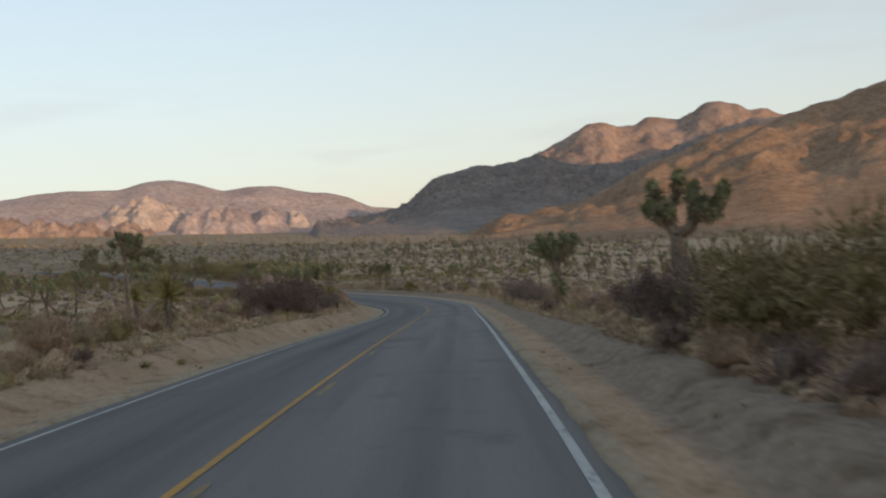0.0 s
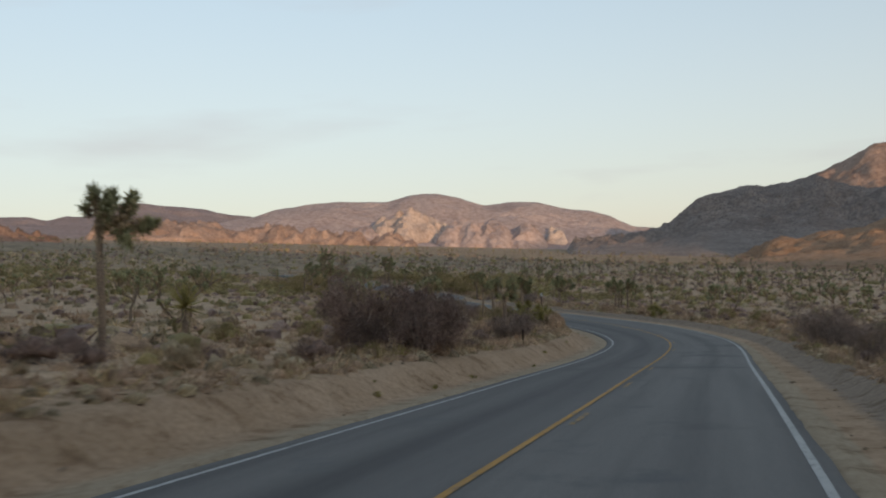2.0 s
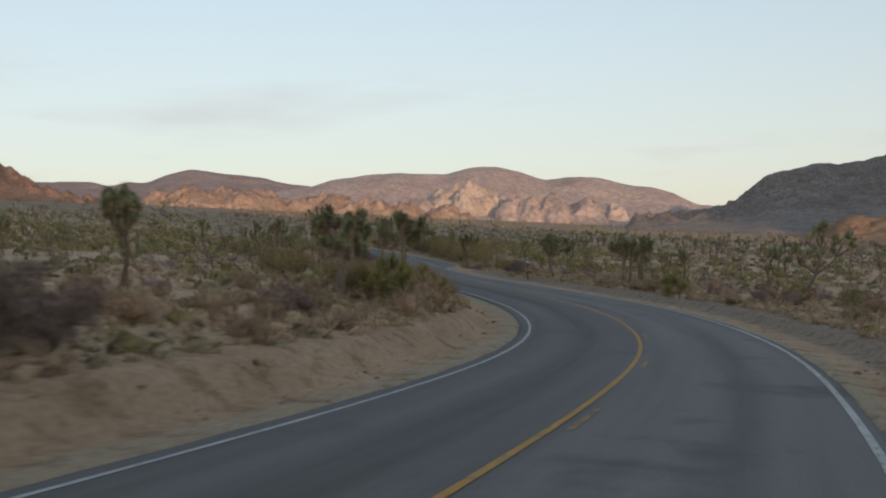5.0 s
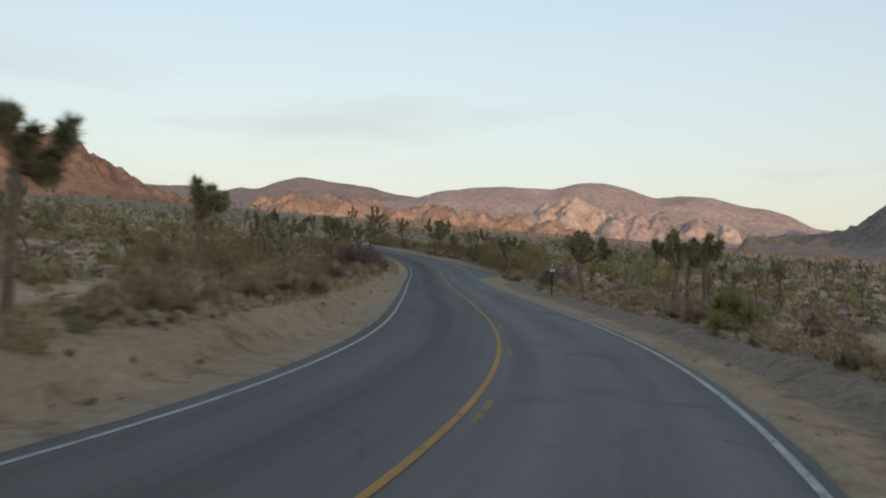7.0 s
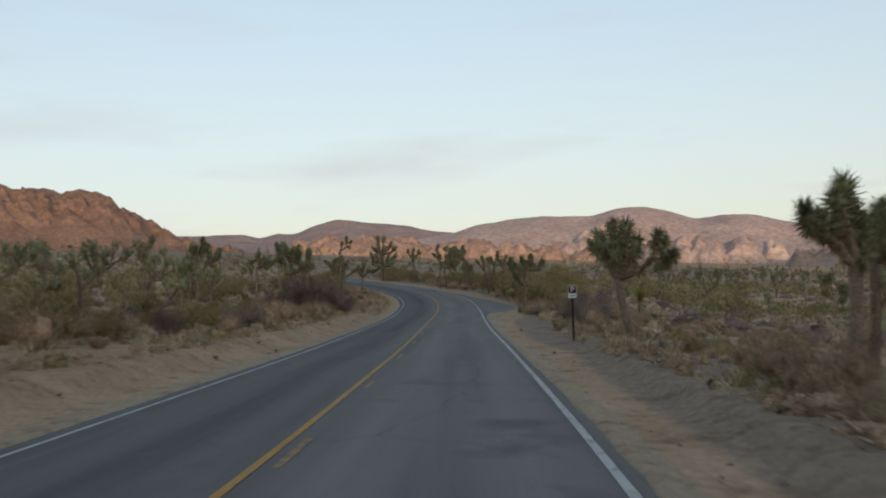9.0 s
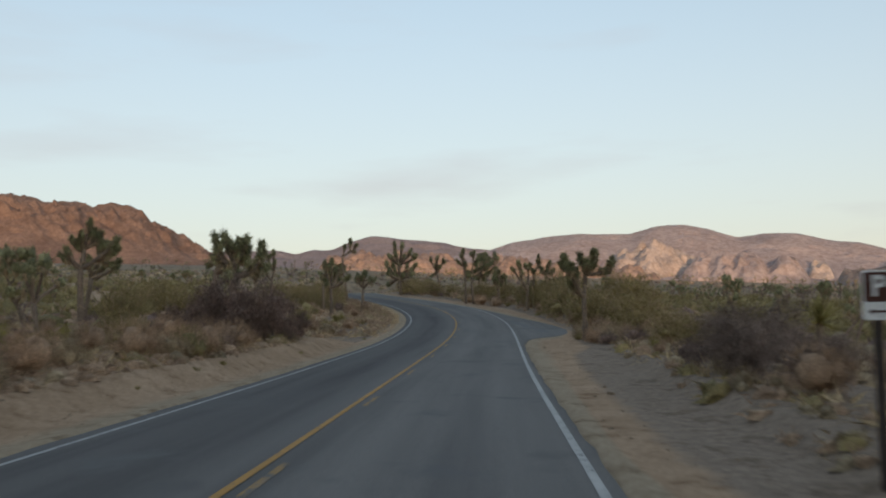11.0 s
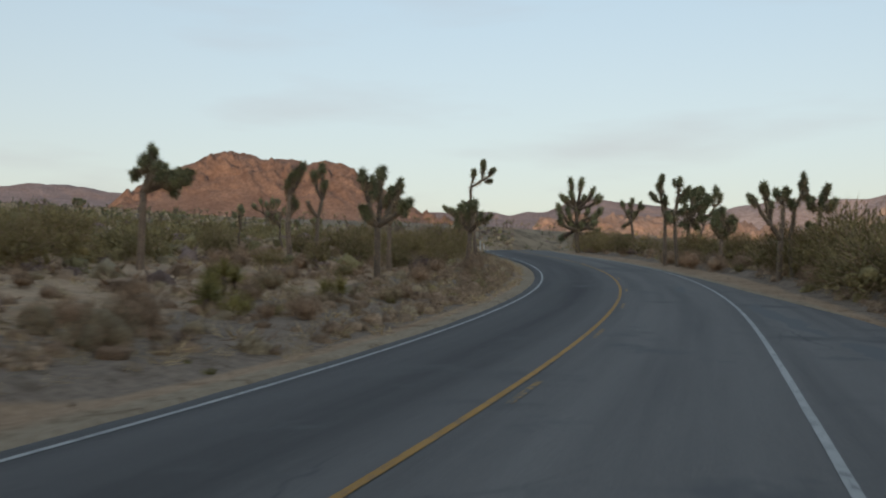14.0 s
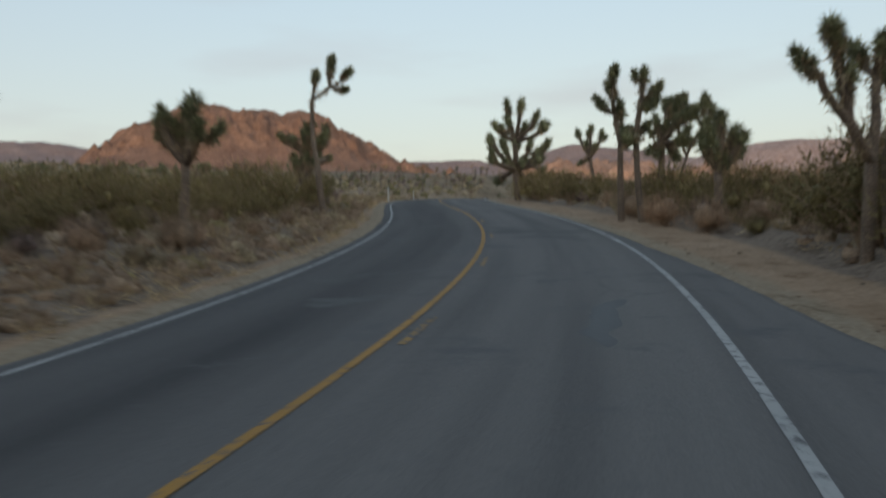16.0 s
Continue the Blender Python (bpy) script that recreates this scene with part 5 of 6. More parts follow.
CREOSOTE = "tall olive-green creosote bush with wispy branches"
creosote = [shrub(CREOSOTE, 320 + k, 1.9, 1.35, GREY_TWIG, OLIVE, 24, 260, 2500, 0.13, 0.032, "creosote_bush", "shrub", "creosote bushes", 0.016, 0.3, 12, 0.6, 0.25) for k in range(3)]
left_and_near = [
    (15.6, 7.5, 1.25), (13.0, 8.3, 1.4), (17.8, 8.6, 1.15), (236.0, -10.2, 0.5), (239.0, -10.8, 0.55), (242.5, -9.6, 0.5), (246.0, -9.2, 0.5), (249.5, -8.8, 0.55), (253.0, -8.4, 0.7), (256.5, -8.2, 0.9), (246.5, -13.0, 0.8), (252.0, -12.4, 1.0), (258.5, -8.8, 1.2), (233.0, -13.5, 0.6), (230.0, -15.0, 0.6), (266.0, -7.8, 1.0), (271.0, -7.4, 0.9), (226.0, 8.6, 1.3), (229.0, 9.2, 1.5), (232.8, 10.2, 1.6), (238.0, 9.6, 1.4), (242.5, 9.2, 1.0), (222.5, 8.9, 1.4), (218.5, 9.2, 1.35), (214.0, 9.2, 1.3)]
farther = [
    (240.0, -13.0, 0.70), (243.5, -12.2, 0.77), (247.0, -11.6, 0.80), (250.5, -10.6, 0.77), (254.0, -10.4, 0.84), (257.5, -10.6, 0.88), (261.5, -9.6, 0.84), (244.0, -16.5, 0.84), (249.5, -15.5, 0.88), (255.0, -14.5, 0.91), (237.0, -19.5, 0.77), (231.5, -21.5, 0.77), (227.0, -24.5, 0.77), (242.0, -21.0, 0.88), (265.0, -11.5, 0.91), (234.0, -26.0, 0.84), (270.0, -9.5, 0.84),
    (252.0, 8.6, 0.9), (256.0, 8.2, 0.95), (260.0, 8.6, 1.0), (248.0, 8.8, 1.0), (289.0, 7.2, 1.1), (293.0, 7.8, 1.2), (234.0, 9.0, 1.2), (237.5, 8.6, 1.2), (210.0, 11.6, 1.4), (249.0, 10.6, 1.0), (256.0, 10.8, 1.0), (262.0, 8.0, 0.8), (270.0, 8.4, 0.9), (276.0, 7.6, 0.9), (283.0, 7.4, 1.0), (287.0, 8.4, 1.1), (295.0, 7.0, 1.0), (206.0, 10.6, 0.9), (220.0, 13.5, 1.7), (227.0, 14.0, 1.7), (235.0, 14.5, 1.2), (203.4, -19.0, 0.9), (212.0, -22.0, 1.0), (104.6, -10.6, 0.8), (218.0, -20.0, 1.0), (224.0, -22.0, 1.1), (182.0, 10.0, 0.9), (188.0, 9.6, 0.8), (131.0, -10.5, 0.7), (136.0, -12.0, 0.8), (142.0, -10.2, 0.75), (147.0, -9.6, 0.7), (151.0, -9.0, 0.50), (154.5, -10.4, 0.53), (158.0, -8.6, 0.46), (161.0, -10.8, 0.56), (165.0, -9.0, 0.50), (169.0, -10.2, 0.53), (173.0, -9.6, 0.50), (180.0, -10.0, 0.50), (183.5, -11.5, 0.56), (139.0, -15.0, 0.9), (145.0, -16.5, 0.95), (155.0, -15.5, 1.0), (150.0, -16.0, 0.9), (160.0, -14.0, 0.9), (166.0, -17.0, 1.0), (172.0, -15.0, 0.9)]
place_all(creosote, [(k % 3, s, d, 61.0 * k, z) for k, (s, d, z) in enumerate(left_and_near + farther)])

YUCCA_LABEL = "spiky yellow-green yucca with dead straw-brown skirts"
yuccas = [yucca(YUCCA_LABEL, 340, 1.0, 1, 0.75), yucca(YUCCA_LABEL, 341, 0.9, 4, 0.72), yucca(YUCCA_LABEL, 342, 0.4, 3, 0.62), yucca(YUCCA_LABEL, 343, 1.25, 7, 0.5)]
place_all(yuccas, [(0, 35.2, -7.8, 0, 1.35), (3, 100.6, -7.8, 30, 1.0), (3, 101.8, -7.2, 140, 0.9), (3, 102.8, -8.4, 250, 1.1), (3, 104.4, -9.0, 80, 1.05), (3, 99.8, -7.0, 200, 0.75), (2, 118.4, 6.6, 0, 0.85), (2, 119.3, 6.1, 200, 0.8), (1, 121.0, 6.9, 90, 0.85),
                   (2, 210.5, -9.4, 60, 1.0), (1, 214.0, -10.6, 10, 0.9), (2, 160.5, -9.5, 200, 0.8), (0, 178.0, 12.5, 0, 0.9), (2, 46.5, 9.5, 0, 0.8), (0, 60.0, -17.0, 0, 1.0), (2, 216.5, -8.0, 140, 0.9)])

SMALL = [
    ("round grey-brown low desert shrub", dict(h=0.95, wide=0.72, twig_mat=GREY_TWIG, leaf_mat=GREY_TWIG, name="grey_shrub", leaf=0.15, leaf_w=0.015)),
    ("grey-green sage-like low shrub", dict(h=0.95, wide=0.75, twig_mat=GREY_TWIG, leaf_mat=SAGE, name="sage_shrub")),
    ("olive-green leafy low shrub", dict(h=1.0, wide=0.72, twig_mat=GREY_TWIG, leaf_mat=OLIVE, name="olive_shrub")),
    ("yellow-green low shrub in new leaf", dict(h=0.85, wide=0.7, twig_mat=GREY_TWIG, leaf_mat=YELLOW_GREEN, name="yellow_shrub")),
    ("dark brown leafless low shrub", dict(h=0.8, wide=0.68, twig_mat=BRUSH_WOOD, leaf_mat=DARK_TWIG, name="dark_shrub", leaf=0.12, leaf_w=0.014, fill=0.5)),
]
rng = np.random.default_rng(5)
small = [[mound(label, 360 + 10*i + k, **kw) for k in range(3)] for i, (label, kw) in enumerate(SMALL)]
grass = [grass_clump("pale dry bunch grass on the sand", 420 + k, 0.42) for k in range(2)]


def verge(n, near, far, lo=6.6, seed=1, small_=0.45, large=1.35):
    """Spots on both sides of the road, denser close to it; two plants never share one."""
    r = np.random.default_rng(seed)
    out = []
    while len(out) < n:
        s, side = r.uniform(near, far), r.choice([-1, 1])
        d = lo + abs(r.normal(0, 6.0))
        if side > 0:
            d = max(d, float(berm(s)) + 0.6 + abs(r.normal(0, 0.8))) + (0.3 if 198 < s < 232 else 0)
            if 186 < s < 199 and d < 7.4 or d < LANE_R + float(turnout(s)) + 1.0:
                continue
        size = r.uniform(small_, large) * (0.75 if side < 0 and s > 203 else 0.8 if side > 0 and s < 190 else 0.85 if s < 75 else 1.0)
        if any(abs(s - a) < 0.9 * (size + c) * 0.6 and abs(side * d - b) < 0.9 * (size + c) * 0.6 for a, b, _, c in out[-400:]):
            continue
        out.append((s, side * d, r.uniform(0, 360), size))
    return out


spots = [q for k, q in enumerate(verge(720, 6, 290, 6.3, 7)) if k % 2 or not (98 < q[0] < 135 and -9.5 < q[1] < 0)]
share = rng.choice(5, len(spots), p=[0.42, 0.26, 0.09, 0.06, 0.17])
share = [1 if 92 < s < 136 and d < 0 and k in (0, 4) and d > -14 else k for k, (s, d, _, _) in zip(share, spots)]      # greyer green inside the bend
for i in range(5):
    mine = [q for q, k in zip(spots, share) if k == i]
    place_all(small[i], [(j % 3, *q) for j, q in enumerate(mine)])
place_all(grass, [(j % 2, s, d, t, z) for j, (s, d, t, z) in enumerate(verge(200, 4, 290, 5.6, 9, 0.6, 1.4))])
# a green bush and round grey ones that stand out
for i, s, d, z in [(2, 130.5, -6.2, 1.35), (0, 128.0, -6.6, 1.5), (0, 126.4, -7.0, 1.6), (1, 111.0, -6.6, 1.4), (0, 113.5, -6.9, 1.3), (1, 116.0, -8.6, 1.5), (1, 119.0, -8.0, 1.5), (1, 121.0, -7.2, 1.4), (1, 123.6, -7.6, 1.5), (2, 125.6, -8.8, 1.4), (1, 129.0, -8.2, 1.5), (1, 133.0, -7.2, 1.4), (0, 99.0, -6.9, 1.3), (0, 100.6, -10.9, 0.8), (2, 197.7, 6.7, 1.2), (2, 198.7, 7.4, 1.5), (1, 199.7, 7.0, 1.2), (2, 200.9, 7.6, 1.5), (1, 196.3, 7.7, 1.2), (0, 194.8, 7.3, 1.0), (2, 202.3, 7.7, 1.4), (2, 204.3, 8.1, 1.5), (1, 193.2, 7.7, 1.0), (4, 191.4, 7.4, 0.9), (2, 203.5, 8.6, 1.5), (2, 205.2, 8.9, 1.5), (1, 202.4, 8.3, 1.2), (2, 200.4, 8.3, 1.5), (1, 198.8, 8.7, 1.3), (2, 207.4, 9.0, 1.6), (3, 53.4, -7.2, 1.1), (3, 54.4, -6.7, 0.95), (0, 60.5, -7.2, 1.1), (0, 62.2, -7.4, 1.0), (1, 130.4, 6.6, 0.95), (1, 128.4, 7.2, 1.1), (1, 127.0, 6.6, 0.9), (0, 123.6, 6.7, 1.0), (0, 121.4, 7.3, 1.1), (1, 119.6, 6.4, 0.8), (0, 133.0, 6.8, 0.9), (0, 136.4, 7.2, 0.9), (2, 132.0, 8.6, 1.1), (4, 9.4, 6.5, 0.9), (0, 8.2, 7.0, 1.0), (4, 11.3, 6.2, 0.8), (0, 6.8, 6.4, 0.9), (0, 12.8, 6.0, 0.7), (4, 16.8, 6.2, 0.8), (1, 125.6, 6.9, 1.1), (1, 110.2, 6.3, 0.9), (2, 217.2, -6.6, 0.75), (1, 179.4, -6.9, 1.2), (0, 181.0, -6.5, 1.2), (0, 174.5, -7.6, 1.3), (1, 171.0, -8.2, 1.1), (3, 181.5, -12.0, 1.4), (3, 178.5, -13.5, 1.3), (3, 184.0, -14.0, 1.2), (0, 176.6, -9.6, 1.1), (0, 168.0, -7.4, 1.2), (1, 165.0, -6.9, 1.0), (0, 205.6, -8.2, 1.1), (2, 202.6, -7.6, 0.9), (1, 219.0, -11.2, 1.2), (0, 239.4, -6.8, 0.75), (3, 210.0, -8.4, 1.4), (1, 97.0, -6.8, 1.2), (0, 94.6, -6.8, 1.0),
                   (2, 195.2, 7.6, 1.2), (2, 196.4, 8.4, 1.4), (1, 198.0, 8.3, 1.3), (2, 199.0, 9.6, 1.7), (2, 201.0, 10.6, 1.8), (1, 198.4, 10.8, 1.6), (3, 203.0, 11.6, 1.6), (0, 250.0, 6.4, 1.3), (1, 252.8, 6.6, 1.4), (0, 255.4, 6.4, 1.3), (1, 258.6, 6.8, 1.4), (0, 245.6, 6.6, 1.2), (2, 243.0, 7.4, 1.5), (2, 33.2, 7.2, 1.3), (2, 36.0, 7.8, 1.2), (3, 39.6, 7.0, 0.9), (0, 31.0, 7.4, 1.1), (0, 33.0, -9.0, 1.3), (1, 29.5, -8.6, 1.2), (0, 26.0, -8.4, 1.3), (2, 22.5, -9.2, 1.1), (1, 175.5, -7.2, 1.3), (0, 177.6, -6.4, 1.3)]:
    copy_thing(small[i][0], beside(s, d, 40 * s % 360, z))


# ---- what nobody could count: the plants of the plain ----
def plain_plants(name, label, n, mat, seed, reach, per, size, thin, flat=0.75, lo=13.0, ahead=0.35, core=0.68, around=5, rings=1, from_=-5, to_=360, field=(-360, 60, 230, 640)):
    """Low plants all over the plain, sparser inside the bend: each an uneven dome with pointed leaves and twigs."""
    r = np.random.default_rng(seed)
    s = r.uniform(from_, to_, n * 3)
    u = r.uniform(0, 1, n * 3)
    d = (lo + (reach - lo) * u ** (2.4 if ahead == 0 else 1.7)) * r.choice([-1, 1], n * 3)
    d = np.where((d > 0) & (s > 184) & (s < 232), d + 0.8, d) + np.where((d < 0) & (s > 204), 1.0, 0.0)
    x, y, _, th = on_road(s, d)
    past = r.uniform(0, 1, n * 3) < ahead         # some ahead of the road's end
    x = np.where(past, r.uniform(field[0], field[1], n * 3), x)
    y = np.where(past, r.uniform(field[2], field[3], n * 3), y)
    s2, d2 = to_road(x, y)
    clump = fbm(x / 9.0, y / 9.0, 3, seed) + r.uniform(-0.2, 0.2, n * 3)
    keep = np.where((np.abs(d2) > lo - 1.05) & (np.abs(d2) < reach + 300) & ((d2 < 0) | (d2 > np.maximum(LANE_R + turnout(s2) + 0.7, berm(s2) + 0.1))) & (clump > np.where((s2 > 86) & (s2 < 137) & (d2 < 0), 0.54, 0.42)))[0][:n]
    x, y = x[keep], y[keep]
    z = land(x, y)
    n = len(x)
    dist = np.abs(d2[keep])
    big = size * r.uniform(0.5, 1.45, n) * (1 + dist / 260)
    foot = np.stack([x, y, z], 1)
    base = np.repeat(foot, per, 0)
    B = np.repeat(big, per)
    w = sphere_ways(n * per, r)
    w[:, 2] = np.abs(w[:, 2])
    base = base + w * B[:, None] * np.array([1, 1, flat]) * (r.uniform(0.5, 0.8, n * per) if core else r.uniform(0.15, 0.75, n * per))[:, None]
    b = Bits()
    b.blades(base, w + sphere_ways(n * per, r) * 0.7, B * r.uniform(0.25, 0.6, n * per) * (1.0 if core else 1.7), B * thin, r)
    if core:
        b.blobs(foot, np.stack([big, big, big * flat], 1) * core, r, around, rings, 0.2)
    return tagged(new(name, b.mesh(name, mat)), label, "shrubs", kind="stuff")


plain_plants("plain_grey_shrubs", "low grey-brown shrubs scattered over the plain", 4600, GREY_TWIG, 71, 190, 9, 0.68, 0.13)
plain_plants("plain_sage_shrubs", "low grey-green shrubs scattered over the plain", 3000, SAGE, 72, 190, 9, 0.66, 0.15)
plain_plants("plain_olive_shrubs", "olive-green bushes scattered over the plain", 1300, OLIVE, 73, 190, 10, 0.85, 0.14, 0.95)
plain_plants("creosote_thicket", "tall dark olive creosote thicket behind the verge", 800, OLIVE, 76, 75, 90, 1.1, 0.05, 0.95, 24.0, 0.0, 0.6, 7, 2, 196, 345)
plain_plants("plain_dark_shrubs", "dark leafless shrubs scattered over the plain", 3000, DARK_TWIG, 74, 170, 9, 0.72, 0.1)
plain_plants("far_brush", "brown-green brush on the plain below the red hill", 4200, SAGE, 77, 300, 6, 0.8, 0.15, 0.8, 60.0, 1.0, field=(-640, -110, 40, 420))
plain_plants("far_olive_brush", "olive brush on the plain below the red hill", 2200, OLIVE, 78, 300, 6, 0.95, 0.15, 0.9, 60.0, 1.0, field=(-640, -110, 40, 420))
plain_plants("plain_dry_grass", "pale dry grass between the desert shrubs", 6000, STRAW, 75, 150, 9, 0.40, 0.14, 0.5, 7.0, core=0)

plain_plants("verge_grey_growth", "low grey-brown growth along the road's verges", 1200, GREY_TWIG, 81, 34, 24, 0.42, 0.065, 0.8, 6.2, 0.0, 0.5, 7, 2)
plain_plants("verge_sage_growth", "low grey-green growth along the road's verges", 700, SAGE, 82, 34, 24, 0.42, 0.07, 0.8, 6.3, 0.0, 0.62, 7, 2)
plain_plants("verge_straw_growth", "pale dry grass along the road's verges", 2200, STRAW, 83, 30, 20, 0.30, 0.05, 0.8, 5.9, 0.0, 0)
plain_plants("verge_low_growth", "low grey-brown growth at the edge of the sand shoulder", 900, GREY_TWIG, 85, 10, 16, 0.28, 0.07, 0.75, 5.95, 0.0, 0.5, 5, 1, -5, 190)
plain_plants("verge_low_sage", "low grey-green growth at the edge of the sand shoulder", 400, SAGE, 86, 10, 16, 0.3, 0.08, 0.8, 5.95, 0.0, 0.5, 5, 1, -5, 190)
plain_plants("verge_olive_growth", "low olive-green growth along the road's verges", 300, OLIVE, 84, 34, 32, 0.40, 0.07, 0.9, 6.4, 0.0, 0.62, 7, 2)
plain_plants("bank_grey_growth", "low grey-brown growth behind the sand bank", 1300, GREY_TWIG, 89, 40, 20, 0.42, 0.07, 0.75, 6.4, 0.0, 0.5, 7, 2, 0, 120)
plain_plants("bank_straw_growth", "pale dry grass behind the sand bank", 1300, STRAW, 90, 40, 18, 0.32, 0.05, 0.8, 6.2, 0.0, 0, 5, 1, 0, 120)
plain_plants("flat_grey_growth", "low grey-brown growth on the flat beside the road", 1500, GREY_TWIG, 87, 26, 20, 0.36, 0.07, 0.75, 6.0, 0.0, 0.5, 7, 2, 196, 300)
plain_plants("flat_straw_growth", "pale dry grass on the flat beside the road", 1500, STRAW, 88, 26, 18, 0.28, 0.05, 0.8, 5.4, 0.0, 0, 5, 1, 196, 300)


def pebbles(n, seed):
    """Small stones and clods on the bare shoulders."""
    r = np.random.default_rng(seed)
    s = r.uniform(0, 285, n)
    side = r.choice([-1, 1], n)
    d = np.where(side < 0, -r.uniform(4.3, 6.4, n), LANE_R + turnout(s) + 0.4 + np.abs(r.normal(0, 1.2, n)))
    x, y, _, _ = on_road(s, d)
    z = land(x, y)
    b = Bits()
    size = 0.018 * np.exp(r.normal(0, 0.6, n)).clip(0.5, 5)
    b.blobs(np.stack([x, y, z], 1), np.stack([size, size * 0.8, size * 0.7], 1), r, 4, 1, 0.25)
    return tagged(new("shoulder_stones", b.mesh("shoulder_stones", STONE)), "small brown stones scattered on the sand shoulders", "stones", kind="stuff")


STONE = plain_material("brown_stone", (0.26, 0.19, 0.13), 0.95)
pebbles(2600, 91)
weeds = [shrub("low green weed at the foot of the sand bank", 440 + k, 0.22, 0.3, OLIVE, YELLOW_GREEN, 3, 30, 150, 0.09, 0.02, "weed", "plant", "weeds on the shoulder", 0.006, 0.3, 4) for k in range(2)]
r = np.random.default_rng(93)
place_all(weeds, [(k % 2, s, -r.uniform(4.6, 5.6), r.uniform(0, 360), r.uniform(0.4, 0.85)) for k, s in enumerate(np.sort(r.uniform(18, 215, 34)))])

# ---- joshua trees of the plain ----
far_label = "joshua tree standing among low desert shrubs"
crowd = [joshua_tree(far_label, seed=500 + k, height=h, trunk=t, levels=lv, fork=fk, spread=sp, girth=0.16, dense=28, leaf=0.34, blade=0.095) for k, (h, t, lv, fk, sp) in enumerate([
    (3.8, 0.45, 2, (2, 3), 46), (4.4, 0.42, 2, (2, 3), 50), (3.0, 0.6, 1, (2, 3), 34), (4.8, 0.38, 2, (3, 3), 48), (3.4, 0.5, 1, (3, 4), 44), (4.0, 0.4, 3, (2, 2), 48)])]
r = np.random.default_rng(19)
first = [True] * len(crowd)
count = 0
for k, (s, d, z) in enumerate([(150.0, -11.0, 0.85), (158.0, -13.0, 0.9), (167.0, -12.5, 0.8), (172.0, -15.0, 0.95), (180.0, -13.0, 0.85), (184.5, -15.5, 0.9), (145.0, -18.0, 0.9), (163.0, -18.5, 1.0), (176.0, -20.0, 0.95), (137.0, -20.0, 0.9)]):
    k %= len(crowd)
    m = beside(s, d, 70.0 * s, z)
    if first[k]:
        crowd[k].matrix_basis, first[k] = m, False
    else:
        copy_thing(crowd[k], m)
    made_trees.append((s, d))
while count < 200:
    s, side = r.uniform(30, 345), r.choice([-1, 1])
    d = side * (13.5 + 75 * r.uniform(0, 1) ** 1.25)
    if side > 0 and s < 60:
        continue
    if s > 205 and abs(d) < 20 and r.uniform() < 0.5:
        continue
    if side < 0 and 100 < s < 200 and d > -32 or min(math.hypot(s - a, d - b) for a, b in made_trees) < 3.0 or (s < 120 and -30 < d < 0 and r.uniform() < 0.6):
        continue
    k = int(r.integers(0, len(crowd)))
    m = beside(s, d, r.uniform(0, 360), r.uniform(0.7, 1.1))
    if 250 < s < 310 and -50 < d < -20:                   # open ground beyond the last bend
        count += 1
        continue
    if first[k]:
        crowd[k].matrix_basis, first[k] = m, False
    else:
        copy_thing(crowd[k], m)
    made_trees.append((s, d))
    count += 1


def far_trees(n, seed):
    """Joshua trees too far off to count, each a forked stem with a few heads."""
    r = np.random.default_rng(seed)
    wood, heads = Bits(), Bits()
    x, y = r.uniform(-480, 230, n * 4), 110 + 700 * r.uniform(0, 1, n * 4) ** 1.5
    s, d = to_road(x, y)
    keep = np.where((np.abs(d) > 80))[0][:n]
    x, y = x[keep], y[keep]
    z = land(x, y)
    for px, py, pz in zip(x, y, z):
        h = r.uniform(2.4, 4.8)
        top = np.array([px, py, pz + h * 0.5])
        wood.tube([(px, py, pz - 0.2), top], [0.16, 0.12], 3)
        for _ in range(int(r.integers(2, 6))):
            q = top + np.array([r.normal(0, 0.28) * h * 0.6, r.normal(0, 0.28) * h * 0.6, h * r.uniform(0.2, 0.5)])
            wood.tube([top, q], [0.11, 0.08], 3)
            heads.blades(np.repeat(q[None], 9, 0), sphere_ways(9, r), 0.55, 0.3, r)
    tagged(new("far_joshua_trunks", wood.mesh("far_joshua_trunks", BARK)), "trunks of far joshua trees on the plain", "trees", kind="stuff")
    tagged(new("far_joshua_crowns", heads.mesh("far_joshua_crowns", BLADE)), "green heads of far joshua trees on the plain", "trees", kind="stuff")


far_trees(1500, 29)

# ---- signs and posts ----


def bevel_box(w, dp, h, r=0.003):
    bm = bmesh.new()
    bmesh.ops.create_cube(bm, size=1.0)
    bmesh.ops.scale(bm, vec=(w, dp, h), verts=bm.verts)
    bmesh.ops.bevel(bm, geom=bm.edges[:], offset=r, segments=1, affect="EDGES")
    return bm


def rounded_plate(w, h, r, thick, y0):
    """An upright plate with rounded corners, its face towards -y."""
    bm = bmesh.new()
    ring = []
    for cx, cz, a0 in ((w/2 - r, h/2 - r, 0), (-w/2 + r, h/2 - r, 90), (-w/2 + r, -h/2 + r, 180), (w/2 - r, -h/2 + r, 270)):
        for k in range(6):
            a = radians(a0 + 18*k)
            ring.append(bm.verts.new((cx + r*math.cos(a), y0, cz + r*math.sin(a))))
    f = bm.faces.new(ring)
    ext = bmesh.ops.extrude_face_region(bm, geom=[f])
    bmesh.ops.translate(bm, vec=(0, thick, 0), verts=[v for v in ext["geom"] if isinstance(v, bmesh.types.BMVert)])
    bmesh.ops.recalc_face_normals(bm, faces=bm.faces[:])
    return bm


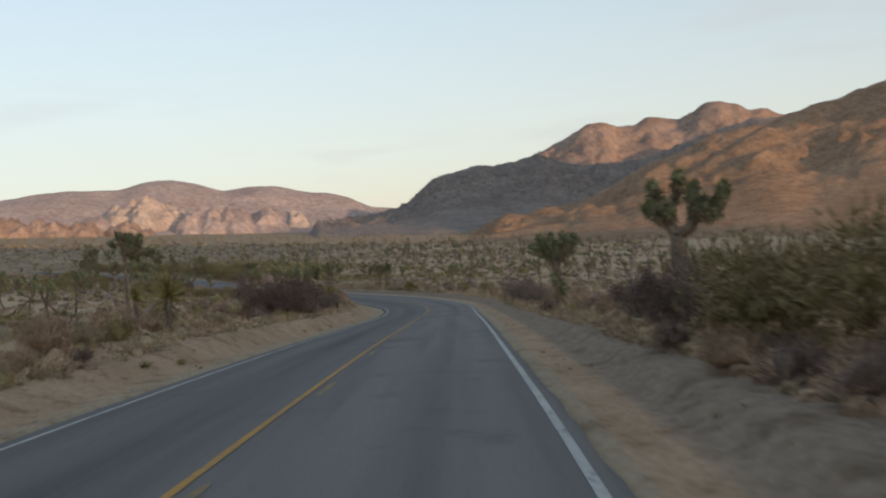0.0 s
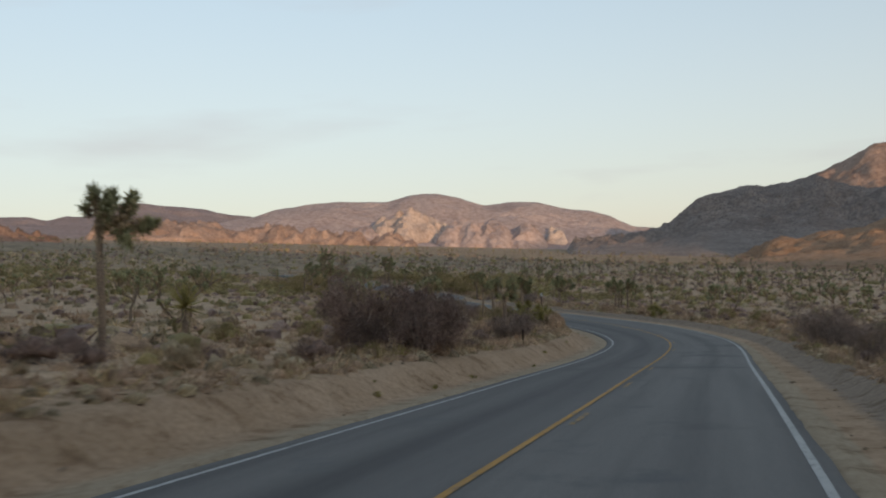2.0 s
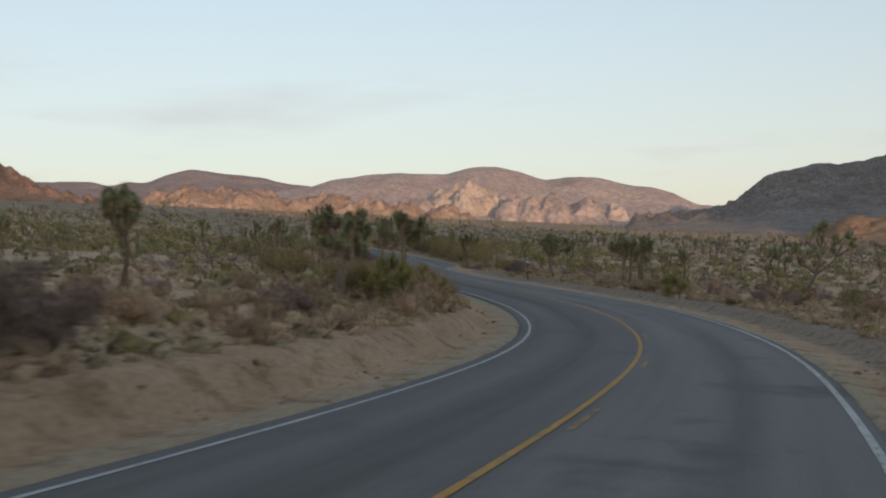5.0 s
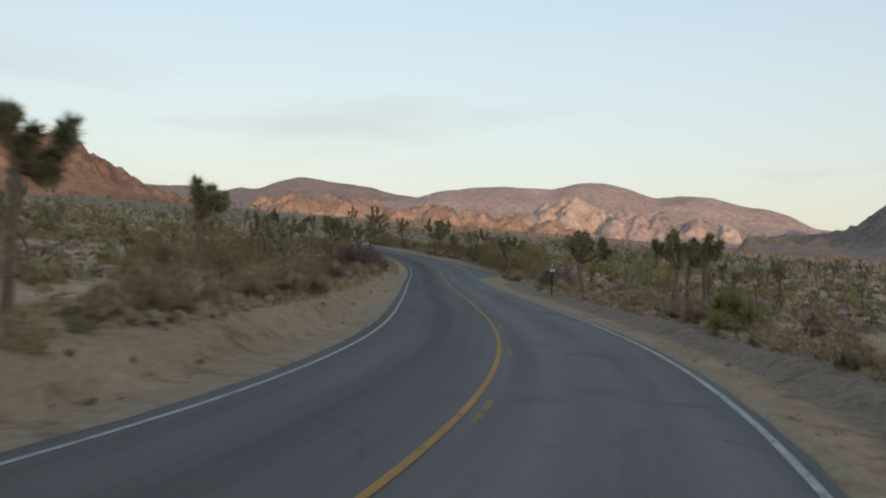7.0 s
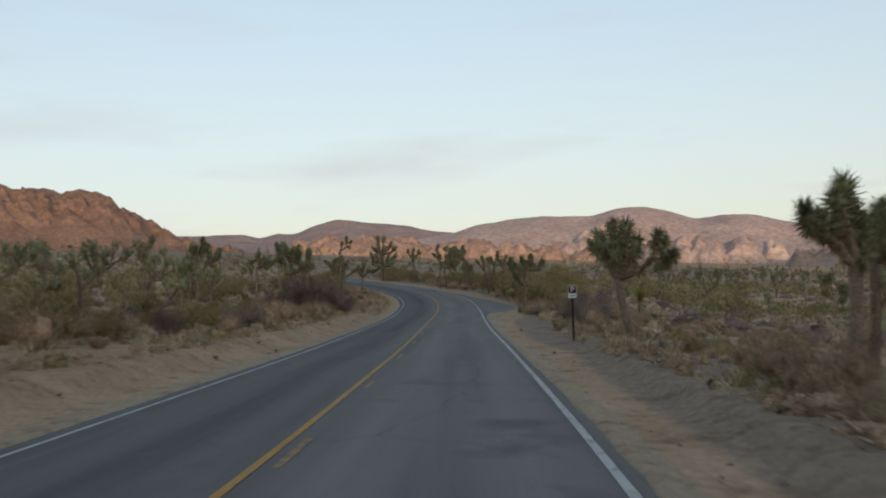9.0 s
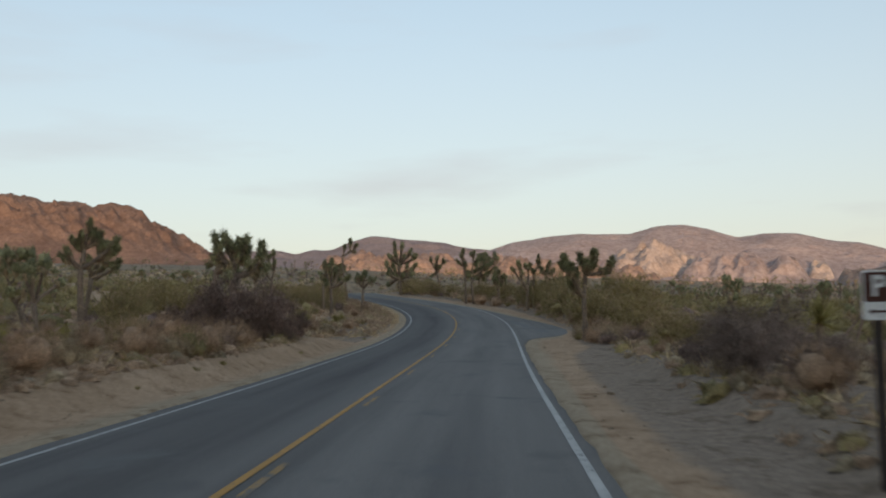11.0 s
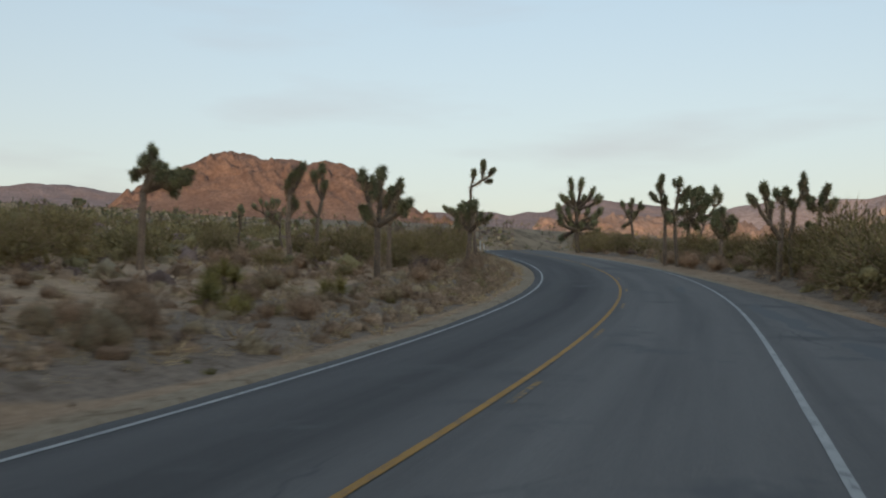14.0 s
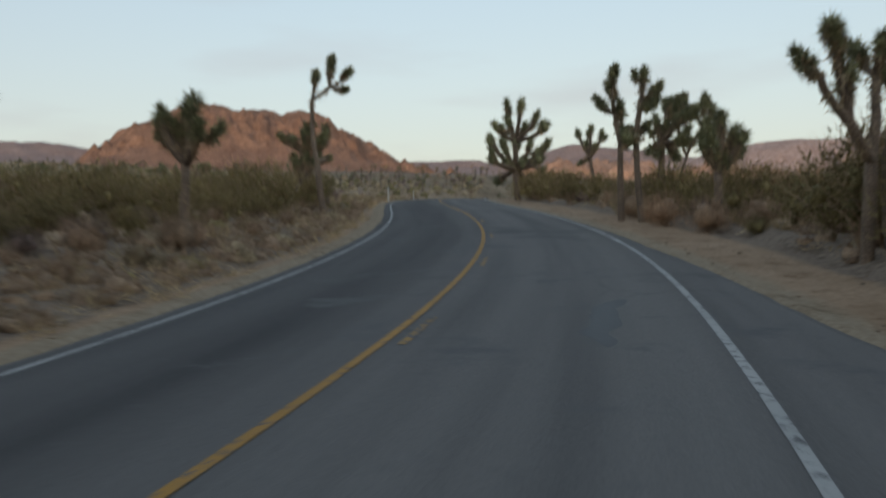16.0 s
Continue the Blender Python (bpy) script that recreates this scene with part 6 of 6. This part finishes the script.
def letter(name, text, size, mat, parent, at_, label=""):
    cu = bpy.data.curves.new(name, "FONT")
    cu.body, cu.size, cu.align_x, cu.align_y, cu.extrude, cu.offset = text, size, "CENTER", "CENTER", 0.001, 0.006
    tmp = bpy.data.objects.new(name, cu)
    me = bpy.data.meshes.new_from_object(tmp)
    bpy.data.objects.remove(tmp)
    me.transform(Matrix.Translation(at_) @ pose(0, 0, 0, 90, 0, 0))
    me.materials.clear()
    me.materials.append(mat)
    return part_of(name, me, parent, label)


def moved(bm, x, y, z):
    bmesh.ops.translate(bm, vec=(x, y, z), verts=bm.verts)
    return bm


def parking_sign():
    t = thing("parking_sign", "brown and white parking sign with an arrow on a dark post", "road sign")
    part("post", moved(bevel_box(0.075, 0.06, 1.75, 0.006), 0, 0.045, 0.72), WOOD, t, "dark weathered square post")
    plate = part("plate", moved(rounded_plate(0.305, 0.46, 0.035, 0.004, 0.0), 0, 0, 1.78), SIGN_WHITE, t)
    field = part("field", moved(rounded_plate(0.275, 0.275, 0.03, 0.001, -0.002), 0, 0, 1.855), SIGN_BROWN, t, "brown field with a white letter")
    letter("letter", "P", 0.27, SIGN_WHITE, t, (0, -0.0045, 1.855))
    bm = bmesh.new()
    pts = [(-0.10, 0), (-0.05, 0.035), (-0.05, 0.011), (0.085, 0.011), (0.085, -0.011), (-0.05, -0.011), (-0.05, -0.035)]
    bm.faces.new([bm.verts.new((px, -0.003, 1.628 + pz)) for px, pz in pts])
    part("arrow", bm, SIGN_BROWN, t, "dark arrow")
    for z in (1.62, 1.95):
        bm = bmesh.new()
        bmesh.ops.create_cone(bm, cap_ends=True, segments=8, radius1=0.008, radius2=0.006, depth=0.006, matrix=pose(0, -0.004, z, 90))
        part("bolt", bm, SIGN_BACK, t)
    return t


sign = parking_sign()
x_, y_, _, th_ = on_road(156.1, 6.1)
sign.matrix_basis = stand(float(x_), float(y_), math.degrees(float(th_)) + 2, 1.0, 0.0)


def marker_post(label, h, mat, w=0.09):
    t = thing("marker_post", label, "post")
    part("post", moved(bevel_box(w, 0.03, h + 0.3, 0.008), 0, 0, h/2 - 0.15), mat, t)
    return t


white_post = marker_post("thin white plastic marker post at the road's edge", 1.15, POST_WHITE)
white_post.matrix_basis = beside(294.3, -4.1, 40)
second = marker_post("thin white plastic marker post at the road's edge", 1.05, POST_WHITE)
second.matrix_basis = beside(322.0, -4.3, 30)
stake = marker_post("short dark metal stake in the sand bank", 0.75, WOOD, 0.06)
stake.matrix_basis = beside(71.5, -6.3, 20)
